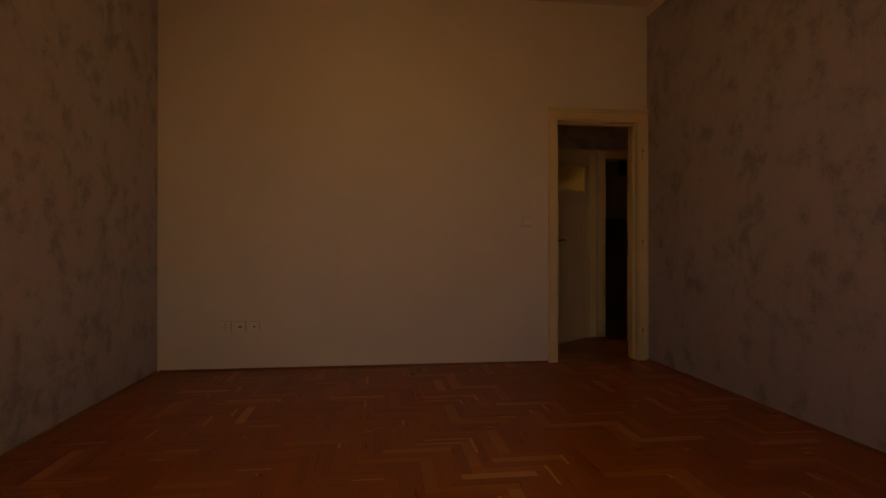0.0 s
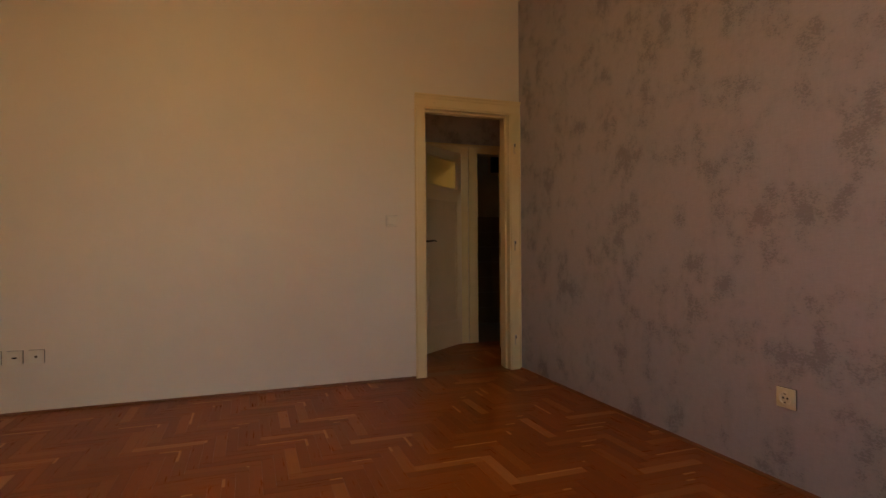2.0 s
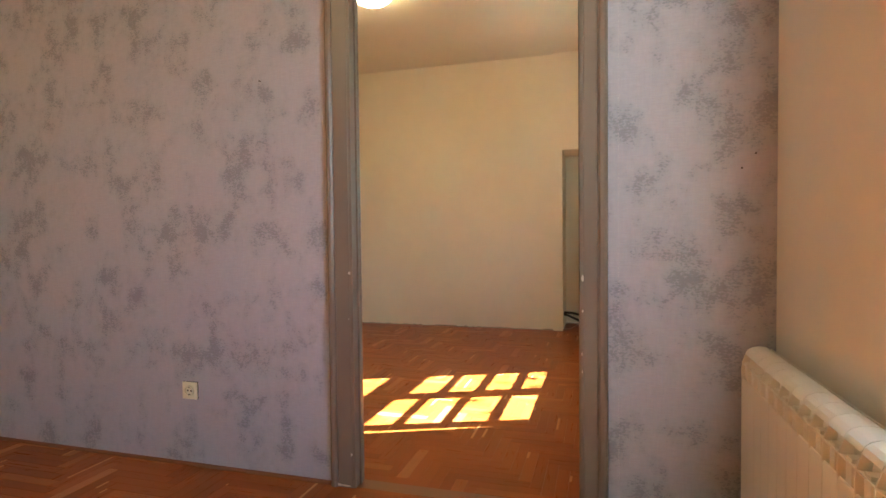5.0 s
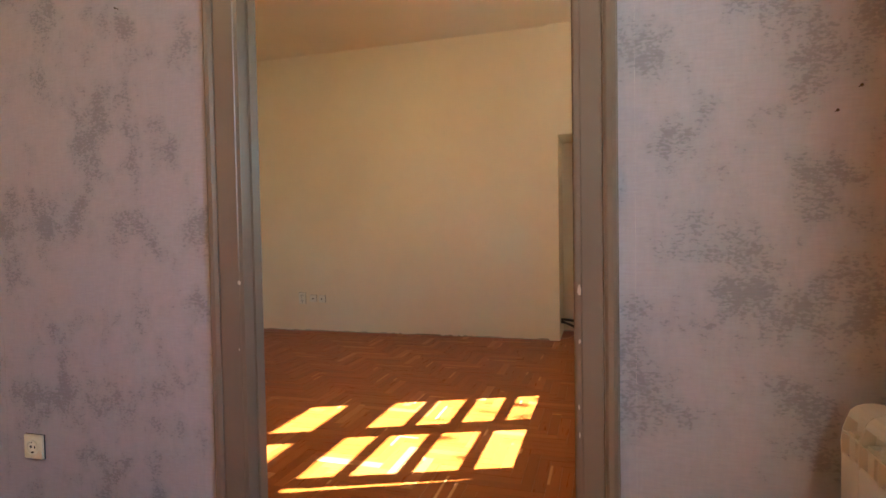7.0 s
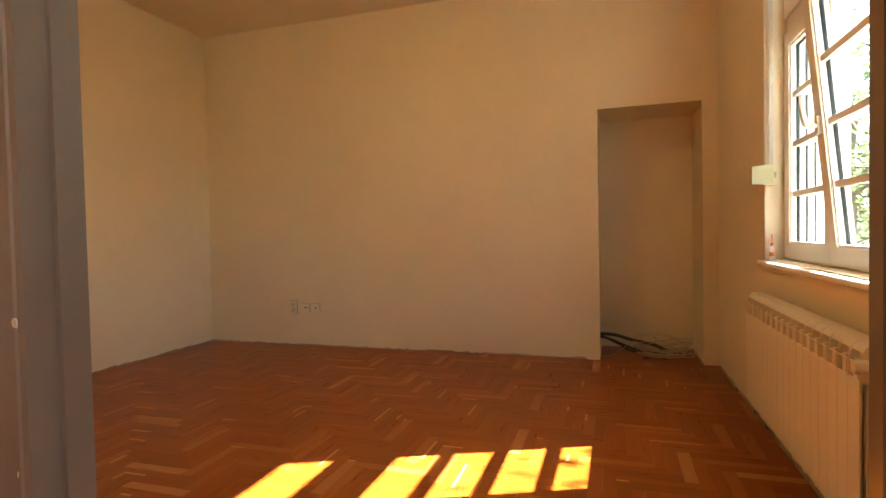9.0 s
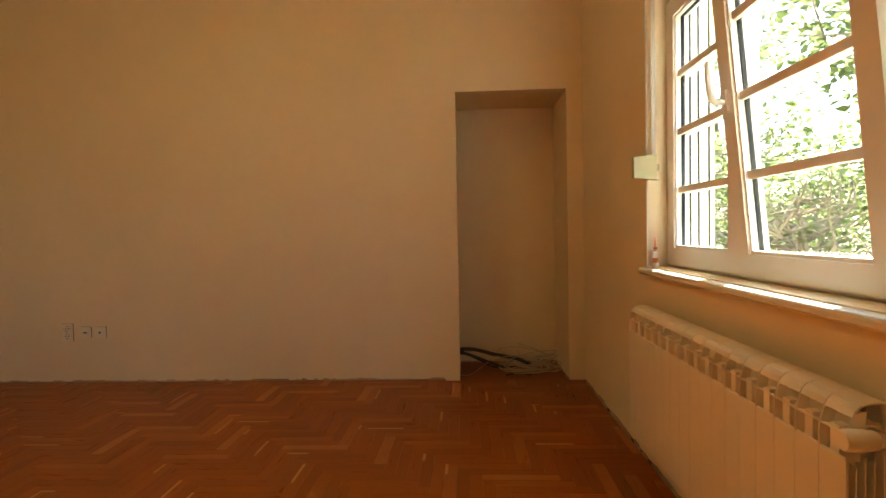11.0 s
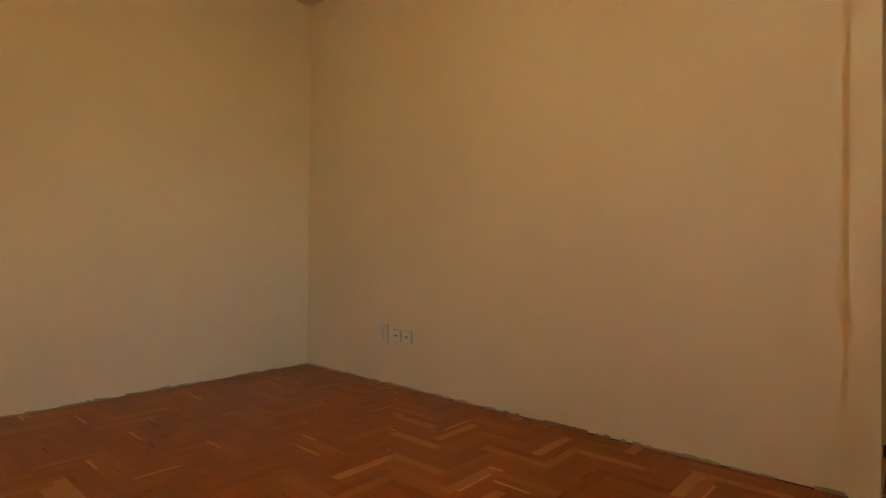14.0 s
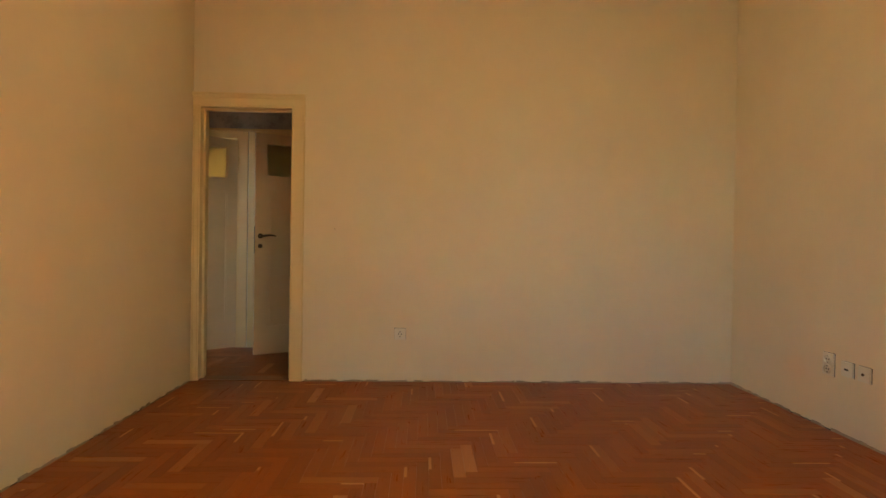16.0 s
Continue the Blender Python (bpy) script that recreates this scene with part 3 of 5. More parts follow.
# ---- cream door frames to the hall ----
def hall_frame(name, x0, x1, top, face, left, right, head, hinges):
    fr = thing(name, "old cream gloss-painted door frame with bare hinges and no door", "door frame", kind="structure")
    face -= 0.001
    prof_l = [(0, 0), (0, 0.014), (0.004, 0.017), (left - 0.016, 0.017), (left - 0.012, 0.022), (left - 0.004, 0.022), (left, 0.016), (left, 0)]
    prof_r = [(0, 0), (0, 0.014), (0.004, 0.017), (right - 0.016, 0.017), (right - 0.012, 0.022), (right - 0.004, 0.022), (right, 0.016), (right, 0)]
    prof_t = [(0, 0), (0, 0.014), (0.004, 0.017), (head - 0.036, 0.017), (head - 0.030, 0.022), (head - 0.014, 0.026), (head - 0.008, 0.034), (head, 0.034), (head, 0)]
    for prof, edge, way in ((prof_l, x0, -1), (prof_r, x1, 1)):
        bm = bmesh.new()
        extrude_profile(bm, prof, 0, top, axes=((way, 0, 0), (0, -1, 0), (0, 0, 1)))
        bmesh.ops.translate(bm, verts=bm.verts, vec=(edge, face, 0))
        part("casing", bm, CREAM, fr)
    bm = bmesh.new()
    extrude_profile(bm, prof_t, x0 - left, x1 + right, axes=((0, 0, 1), (0, -1, 0), (1, 0, 0)))
    bmesh.ops.translate(bm, verts=bm.verts, vec=(0, face, top))
    part("casing_head", bm, CREAM, fr)
    deep = HALLY0 + 0.01
    for a, b in ((x0 - 0.012, x0 + 0.010), (x1 - 0.010, x1 + 0.012)):
        part("jamb", boxes((a, face - 0.012, 0, b, deep, top + 0.012), edge=0.002), CREAM, fr)
    part("lintel_board", boxes((x0 + 0.010, face - 0.012, top - 0.010, x1 - 0.010, deep, top + 0.012), edge=0.002), CREAM, fr)
    for a, b in ((x0 + 0.009, x0 + 0.026), (x1 - 0.026, x1 - 0.009)):
        part("door_stop", boxes((a, face + 0.045, 0, b, face + 0.075, top - 0.01), edge=0.003), CREAM, fr)
    part("door_stop", boxes((x0 + 0.026, face + 0.045, top - 0.026, x1 - 0.026, face + 0.075, top - 0.009), edge=0.003), CREAM, fr)
    for z in hinges:
        hx = x1 + 0.036
        h = part("hinge", boxes((hx - 0.008, face - 0.0195, z - 0.04, hx + 0.008, face - 0.0165, z + 0.04), edge=0.001), METAL, fr, "bare steel hinge plate")
        bm = bmesh.new()
        tube(bm, [(hx, face - 0.024, z - 0.035), (hx, face - 0.024, z + 0.012)], 0.006, 10)
        part("hinge_pin", bm, CREAM, h, smooth=True)
        bm = bmesh.new()
        tube(bm, [(hx, face - 0.024, z + 0.012), (hx, face - 0.024, z + 0.034)], 0.004, 10)
        part("hinge_pin", bm, DARKMETAL, h, smooth=True)
    return fr


hall_frame("door_1", D1[0], D1[1], D1[2], R1Y1, 0.075, 0.091, 0.098, (0.245, 1.02, 1.818))
hall_frame("door_2", D2[0], D2[1], D2[2], R2Y1, 0.044, 0.085, 0.088, ())

# hall side: frames of the two far doors, paper above them
# the cream gloss again, with the hall's warm light put into its colour
HALLWARM = paint("warm_lit_gloss_paint", (0.76, 0.60, 0.32), (0.66, 0.50, 0.25), 0.35)
ha = thing("door_3", "cream painted frame of two doors across the hall", "door frame", kind="structure")
for x0, x1 in ((1.72, 2.47), (2.66, 3.50)):
    for a, b in ((x0 - 0.09, x0 + 0.006), (x1 - 0.006, x1 + 0.09)):
        part("casing", boxes((a, HALLY1 - 0.018, 0, b, HALLY1 - 0.001, 2.0), edge=0.003), HALLWARM, ha)
    part("casing_head", boxes((x0 - 0.09, HALLY1 - 0.02, 2.0, x1 + 0.09, HALLY1 - 0.001, 2.065), edge=0.003), HALLWARM, ha)
    for a, b in ((x0 - 0.004, x0 + 0.018), (x1 - 0.018, x1 + 0.004)):
        part("jamb", boxes((a, HALLY1 - 0.001, 0, b, HALLY1 + 0.125, 2.0), edge=0.002), HALLWARM, ha)
part("picture_rail", boxes((HALLX0 + 0.01, HALLY1 - 0.03, 2.0655, HALLX1 - 0.01, HALLY1 - 0.001, 2.09), edge=0.004), HALLWARM, ha)
part("wallpaper_strip", boxes((HALLX0 + 0.005, HALLY1 - 0.003, 2.091, HALLX1 - 0.005, HALLY1 - 0.001, 2.69)), WALLPAPER, ha)
# dark bathroom behind the second door
wt = structure("trim_tiles", boxes((2.625, 7.286, 0, HALLX1 - 0.002, 7.298, 0.01)), TILE, "tiled dado of a dark bathroom", "trim")
TILE_MESH = mesh_of("tile", boxes((-0.0985, -0.004, -0.0985, 0.0985, 0.004, 0.0985), edge=0.002, segments=1), TILE)
for i in range(8):
    for j in range(7):
        ob = new("tile", TILE_MESH)
        ob.parent = wt
        ob.location = (2.73 + i * 0.2, 7.293, 0.111 + j * 0.2)


def door_leaf(name, hinge, angle, width, height, mirror, label):
    """Panelled leaf with a glazed top light. Local x runs from the hinge to the free edge."""
    leaf = thing(name, label, "door", (*hinge, 0.012))
    leaf.rotation_euler = (0, 0, radians(angle))
    t = 0.019
    st, lo, mid, up = 0.09, 0.24, 1.475, height - 0.08
    g0 = 1.585
    part("stile", boxes((0, -t, 0, st, t, height), edge=0.003), DOORPAINT, leaf)
    part("stile", boxes((width - st, -t, 0, width, t, height), edge=0.003), DOORPAINT, leaf)
    part("rail", boxes((st, -t, 0, width - st, t, lo), edge=0.002), DOORPAINT, leaf)
    part("rail", boxes((st, -t, mid, width - st, t, g0), edge=0.002), DOORPAINT, leaf)
    part("rail", boxes((st, -t, up, width - st, t, height), edge=0.002), DOORPAINT, leaf)
    part("panel", boxes((st - 0.002, -0.007, lo - 0.002, width - st + 0.002, 0.007, mid + 0.002), (st + 0.045, -0.011, lo + 0.045, width - st - 0.045, 0.011, mid - 0.045), edge=0.003, segments=1), DOORPAINT, leaf)
    for s in (-1, 1):
        for a in ((st, lo, st + 0.014, mid), (width - st - 0.014, lo, width - st, mid), (st + 0.014, lo, width - st - 0.014, lo + 0.014), (st + 0.014, mid - 0.014, width - st - 0.014, mid)):
            y0, y1 = sorted((s * 0.006, s * 0.016))
            part("moulding", boxes((a[0], y0, a[1], a[2], y1, a[3]), edge=0.004), DOORPAINT, leaf)
        y0, y1 = sorted((s * 0.005, s * 0.015))
        for a in ((st, g0, st + 0.012, up), (width - st - 0.012, g0, width - st, up), (st + 0.012, g0, width - st - 0.012, g0 + 0.012), (st + 0.012, up - 0.012, width - st - 0.012, up)):
            part("glazing_bead", boxes((a[0], y0, a[1], a[2], y1, a[3]), edge=0.003), DOORPAINT, leaf)
    part("glass_pane", boxes((st - 0.003, -0.0025, g0 - 0.003, width - st + 0.003, 0.0025, up + 0.003)), FROSTED, leaf, "frosted yellowish glass pane")
    hx = width - 0.045
    for s in (-1, 1):
        bm = bmesh.new()
        lathe(bm, [(0.022, 0), (0.022, 0.004), (0.018, 0.007), (0.010, 0.009)], Matrix.Translation((hx, s * t, 1.055)) @ Matrix.Rotation(-s * math.pi / 2, 4, "X"), 20)
        rose = part("handle", bm, DARKMETAL, leaf, "dark bronze lever handle", True)
        bm = bmesh.new()
        tube(bm, [(hx, s * (t + 0.006), 1.055), (hx, s * (t + 0.045), 1.055), (hx - 0.012, s * (t + 0.055), 1.055), (hx - 0.05, s * (t + 0.056), 1.060), (hx - 0.09, s * (t + 0.054), 1.062), (hx - 0.125, s * (t + 0.052), 1.055)], [0.009, 0.009, 0.010, 0.009, 0.008, 0.006], 10)
        part("lever", bm, DARKMETAL, rose, smooth=True)
        bm = bmesh.new()
        lathe(bm, [(0.020, 0), (0.020, 0.003), (0.016, 0.006), (0.006, 0.006)], Matrix.Translation((hx, s * t, 0.965)) @ Matrix.Rotation(-s * math.pi / 2, 4, "X"), 20)
        part("key_plate", bm, DARKMETAL, leaf, smooth=True)
    part("lock_plate", boxes((width - 0.001, -0.011, 0.90, width + 0.002, 0.011, 1.14), edge=0.001), DARKMETAL, leaf)
    for z in (0.22, 1.0, 1.80):
        bm = bmesh.new()
        tube(bm, [(-0.004, -mirror * (t + 0.004), z - 0.045), (-0.004, -mirror * (t + 0.004), z + 0.045)], 0.008, 10)
        part("hinge", bm, METAL, leaf, smooth=True)
    return leaf


door_leaf("hall_door", (2.462, 5.988), 219, 0.75, 1.965, 1, "half-open white panelled door with lit frosted pane, in the hall")
door_leaf("bathroom_door", (3.448, 5.980), 207.5, 0.785, 1.965, -1, "half-open white panelled door with dark pane, beside bathroom")

bw = thing("bathroom_window", "small black window high on the bathroom wall", "window", (3.53, 7.298, 2.165))
for a in ((-0.15, -0.03, -0.20, 0.15, 0.0, -0.165), (-0.15, -0.03, 0.165, 0.15, 0.0, 0.20), (-0.15, -0.03, -0.165, -0.12, 0.0, 0.165), (0.12, -0.03, -0.165, 0.15, 0.0, 0.165)):
    part("frame", boxes(a, edge=0.003), DOORPAINT, bw)
part("pane", boxes((-0.121, -0.012, -0.166, 0.121, -0.006, 0.166)), RUBBER, bw, "unlit black glass")

# ---- window of the second room ----
FY = R2Y0 - 0.095                       # room face of the frame
win = thing("window_1", "white PVC window with glazing bars, one sash tilted inward", "window", kind="structure")


def ring(x0, z0, x1, z1, w, y0, y1, edge=0.004, m=None):
    return boxes((x0, y0, z0, x0 + w, y1, z1), (x1 - w, y0, z0, x1, y1, z1), (x0 + w, y0, z0, x1 - w, y1, z0 + w), (x0 + w, y0, z1 - w, x1 - w, y1, z1), edge=edge, m=m)


FX0, FX1 = WX0 + 0.02, WX1 + 0.022
TILT0 = 3.893                           # outer edge of the tilted sash
MEET, TRANS = 4.57, 2.035
part("frame", ring(FX0, WZ0, FX1, WZ1, 0.055, FY - 0.07, FY - 0.005), PVC, win)
part("transom_bar", boxes((FX0 + 0.055, FY - 0.07, TRANS, FX1 - 0.055, FY - 0.005, TRANS + 0.11), edge=0.004), PVC, win)


def sash(x0, z0, x1, z1, rows, tilt=0.0, w=0.075, handle=None, cols=1):
    """A sash with horizontal glazing bars, gaskets and panes; tilt leans its top into the room."""
    m = Matrix.Translation((0, FY - 0.005, z0)) @ Matrix.Rotation(radians(-tilt), 4, "X") @ Matrix.Translation((0, -FY + 0.005, -z0))
    y0, y1 = FY - 0.055, FY + 0.012
    s = part("sash", ring(x0, z0, x1, z1, w, y0, y1, 0.006, m), PVC, win)
    gx0, gz0, gx1, gz1 = x0 + w, z0 + w, x1 - w, z1 - w
    yg = FY - 0.03
    part("gasket", ring(gx0 - 0.001, gz0 - 0.001, gx1 + 0.001, gz1 + 0.001, 0.006, yg - 0.006, yg + 0.008, 0, m), RUBBER, s)
    part("bead", ring(gx0 - 0.0015, gz0 - 0.0015, gx1 + 0.0015, gz1 + 0.0015, 0.012, yg + 0.018, y1 - 0.008, 0.002, m), PVC, s)
    step = (gz1 - gz0) / rows
    for i in range(1, rows):
        z = gz0 + i * step
        part("glazing_bar", boxes((gx0 - 0.004, yg + 0.007, z - 0.013, gx1 + 0.004, yg + 0.026, z + 0.013), edge=0.004, m=m), PVC, s)
        part("glazing_bar", boxes((gx0 - 0.004, yg - 0.026, z - 0.013, gx1 + 0.004, yg - 0.007, z + 0.013), edge=0.004, m=m), PVC, s)
    for k in range(1, cols):
        x = gx0 + (gx1 - gx0) * k / cols
        part("glazing_bar", boxes((x - 0.013, yg + 0.007, gz0, x + 0.013, yg + 0.026, gz1), edge=0.004, m=m), PVC, s)
    for i in range(rows):
        p = part("pane", boxes((gx0, yg - 0.004, gz0 + i * step + (0.012 if i else 0), gx1, yg + 0.004, gz0 + (i + 1) * step - (0.012 if i < rows - 1 else 0)), m=m), GLASS, s)
        p.visible_shadow = False
    if handle:
        hx, hz = handle
        bm = boxes((hx - 0.016, y1, hz - 0.035, hx + 0.016, y1 + 0.010, hz + 0.035), edge=0.006, m=m)
        h = part("handle", bm, PVC, s, "white lever handle")
        bm = bmesh.new()
        pts = [(hx, y1 + 0.008, hz), (hx, y1 + 0.035, hz), (hx, y1 + 0.046, hz + 0.012), (hx, y1 + 0.050, hz + 0.04), (hx, y1 + 0.052, hz + 0.09), (hx, y1 + 0.050, hz + 0.135)]
        tube(bm, [m @ Vector(p) for p in pts], [0.011, 0.011, 0.012, 0.011, 0.010, 0.008], 10)
        part("lever", bm, PVC, h, smooth=True)
    return s


sash(MEET + 0.001, WZ0 + 0.012, FX1 - 0.03, TRANS + 0.012, 4)
sash(TILT0, WZ0 + 0.012, MEET - 0.001, TRANS + 0.012, 4, tilt=5.5, handle=(MEET - 0.035, 1.47))
sash(MEET + 0.001, TRANS + 0.09, FX1 - 0.03, WZ1 - 0.035, 1, w=0.075)
sash(TILT0 - 0.03, TRANS + 0.09, MEET - 0.001, WZ1 - 0.035, 1, w=0.075)
part("frame_filler", boxes((FX0 + 0.054, FY - 0.07, WZ0 + 0.054, TILT0 + 0.012, FY - 0.058, WZ1 - 0.054), edge=0.002), PVC, win)
# tilt fittings and the shutter guides outside
part("tilt_stay", boxes((TILT0 - 0.006, FY + 0.035, 1.68, TILT0 + 0.001, FY + 0.052, 1.84), edge=0.002), METAL, win, "small steel tilt fitting")
for x0, x1 in ((FX1 - 0.03, FX1), (FX0 - 0.02, FX0 + 0.01)):
    gd = part("shutter_guide", boxes((x0, FY - 0.125, WZ0, x1, FY - 0.09, WZ1), edge=0.002), PVC, win)
    for y in (FY - 0.0905, FY - 0.1265):
        part("gasket", boxes((x0 - 0.003, y - 0.004, WZ0 + 0.002, x1 - 0.001, y + 0.004, WZ1 - 0.002)), RUBBER, gd)
part("reveal_lining", boxes((WX1 - 0.006, FY - 0.17, WZ0 + 0.001, WX1 + 0.0, FY - 0.128, WZ1 - 0.001)), PVC, win)
part("gasket", boxes((WX1 - 0.010, FY - 0.176, WZ0 + 0.002, WX1 - 0.001, FY - 0.1705, WZ1 - 0.002)), RUBBER, win)
part("reveal_edge", boxes((WX1 - 0.008, R2Y0 - OUT - 0.002, WZ0 + 0.001, WX1 - 0.0005, FY - 0.178, WZ1 - 0.001)), FACADE, win)
part("outer_sill", boxes((WX0 - 0.02, R2Y0 - OUT - 0.04, WZ0 - 0.03, WX1 - 0.011, FY - 0.07, WZ0 - 0.002), edge=0.004), METAL, win)

bm = bmesh.new()
prof = [(-0.091, 0.0), (0.028, 0.0), (0.036, -0.004), (0.040, -0.012), (0.038, -0.022), (0.030, -0.028), (0.018, -0.028), (0.016, -0.025), (-0.091, -0.025)]
extrude_profile(bm, prof, 3.70, 5.235, axes=((0, 1, 0), (0, 0, 1), (1, 0, 0)))
bmesh.ops.translate(bm, verts=bm.verts, vec=(0, R2Y0 + 0.001, WZ0 - 0.004))
structure("window_sill", bm, SILL, "white window board with a rounded nose above the radiator", "window sill", True)

WINDER = material("yellowed_plastic", (0.42, 0.37, 0.21), 0.4)
# roller-shutter strap in the reveal and its winder
sw = thing("shutter_winder", "cream plastic shutter strap winder beside the window", "strap winder", (5.19, R2Y0 - 0.015, 1.275))
bm = boxes((-0.016, -0.012, 0.0, 0.016, 0.088, 0.112))
for v in bm.verts:
    if v.co.y > 0.05:
        v.co.z = 0.056 + (v.co.z - 0.056) * 0.80
bevel(bm, 0.010, 3)
part("housing", bm, WINDER, sw, smooth=True)
part("bracket", boxes((-0.004, -0.026, 0.04, 0.004, -0.018, 0.07), edge=0.003), WINDER, sw)
part("screw", lathe(bmesh.new(), [(0.005, 0), (0.005, 0.003), (0.003, 0.004)], Matrix.Translation((-0.010, -0.02, -0.004)), 10), METAL, sw)
part("strap", boxes((-0.001, -0.012, 0.112, 0.001, 0.004, WZ1 - 1.275 - 0.002)), material("grey_strap", (0.55, 0.52, 0.46), 0.8), sw, "grey woven strap")
structure("trim_window", boxes((WX1 + 0.0005, R2Y0 + 0.001, WZ0, WX1 + 0.014, R2Y0 + 0.005, WZ1 + 0.3), edge=0.001), PVC, "narrow white edge bead beside the window", "trim")

# tube left standing on the sill
tb = thing("cream_tube", "orange squeeze tube standing on its white cap on the sill", "tube", (5.165, R2Y0 - 0.015, WZ0 - 0.003))
bm = bmesh.new()
lathe(bm, [(0.014, 0.0), (0.0145, 0.002), (0.0145, 0.022), (0.0135, 0.024)], None, 20)
part("cap", bm, SOCKET, tb, "white screw cap", True)
bm = bmesh.new()
rings = []
for i in range(9):
    f = i / 8
    z = 0.024 + f * 0.115
    rx, ry = 0.0140 + 0.004 * f, 0.0140 * (1 - f) + 0.0012 * f
    rings.append([bm.verts.new((0.85 * rx * math.cos(2 * math.pi * k / 20) + 0.35 * ry * math.sin(2 * math.pi * k / 20), -0.4 * rx * math.cos(2 * math.pi * k / 20) + 0.95 * ry * math.sin(2 * math.pi * k / 20), z)) for k in range(20)])
for a, b in zip(rings, rings[1:]):
    for k in range(20):
        bm.faces.new((a[k], a[(k + 1) % 20], b[(k + 1) % 20], b[k]))
bm.faces.new(list(reversed(rings[0])))
bm.faces.new(rings[-1])
tubebody = part("tube_body", bm, material("orange_tube_plastic", (0.70, 0.22, 0.06), 0.35), tb, smooth=True)
for z0, z1, c in ((0.045, 0.075, (0.85, 0.8, 0.7)), (0.085, 0.092, (0.1, 0.06, 0.05))):
    f = (z0 - 0.024) / 0.115
    part("print", boxes((-0.0145, -0.004, z0, 0.002, 0.0142 * (1 - f) + 0.0022, z1), edge=0.001), material("tube_print", c, 0.4), tubebody)

# ---- radiators ----
def radiator_section():
    """One element: flat front, two rows of open cells above it, a rounded cover, and inner fins that show at the end."""
    bm = bmesh.new()
    w = 0.0390
    along = ((0, 1, 0), (0, 0, 1), (1, 0, 0))
    front = [(0.089, 0.0), (0.094, 0.002), (0.094, 0.440), (0.0925, 0.4445), (0.089, 0.445)]
    extrude_profile(bm, front, -w, w, axes=along)
    quad_box(bm, -w, 0.0, 0.01, w, 0.003, 0.538)
    # inner fins, lower towards the wall
    for y, top in ((0.072, 0.43), (0.055, 0.45), (0.038, 0.44), (0.020, 0.46)):
        fin = [(y, 0.005), (y + 0.003, 0.005), (y + 0.003, top - 0.012), (y + 0.0015, top), (y, top - 0.004)]
        extrude_profile(bm, fin, -w + 0.001, w - 0.001, axes=along)
    quad_box(bm, -0.013, 0.003, 0.0, 0.013, 0.089, 0.50)
    quad_box(bm, -w, 0.030, 0.02, w, 0.064, 0.06)
    quad_box(bm, -w, 0.030, 0.462, w, 0.064, 0.51)
    # pale slanting plate behind the open cells
    back = [(0.070, 0.440), (0.074, 0.440), (0.062, 0.532), (0.058, 0.532)]
    extrude_profile(bm, back, -w, w, axes=along)
    # curved rib at each side of the cells
    rib = [(0.0945, 0.44), (0.0955, 0.470), (0.0925, 0.497), (0.085, 0.520), (0.074, 0.533), (0.056, 0.536), (0.060, 0.50), (0.068, 0.44)]
    extrude_profile(bm, rib, w - 0.0028, w, axes=along)
    extrude_profile(bm, rib, -w, -w + 0.0010, axes=along)
    shelf = [(0.064, 0.4835), (0.0925, 0.4895), (0.0925, 0.4925), (0.064, 0.4875)]
    extrude_profile(bm, shelf, -w, w, axes=along)
    # rounded top cover
    cover = [(0.0835, 0.5245), (0.078, 0.537), (0.068, 0.546), (0.052, 0.5515), (0.036, 0.553), (0.018, 0.551), (0.018, 0.548), (0.036, 0.550), (0.051, 0.5485), (0.066, 0.543), (0.0755, 0.5345), (0.081, 0.523)]
    extrude_profile(bm, cover, -w, w - 0.0006, axes=along)
    # slots along the wall side of the top
    for x in (-w, 0.0):
        slot = [(x, 0.003), (x + 0.002, 0.003), (x + 0.014, 0.019), (x + 0.012, 0.019)]
        extrude_profile(bm, slot, 0.50, 0.5465, axes=((1, 0, 0), (0, 1, 0), (0, 0, 1)))
    quad_box(bm, -w, 0.003, 0.541, w, 0.005, 0.546)
    return mesh_of("section", bm, RADIATOR)


SECTION = radiator_section()


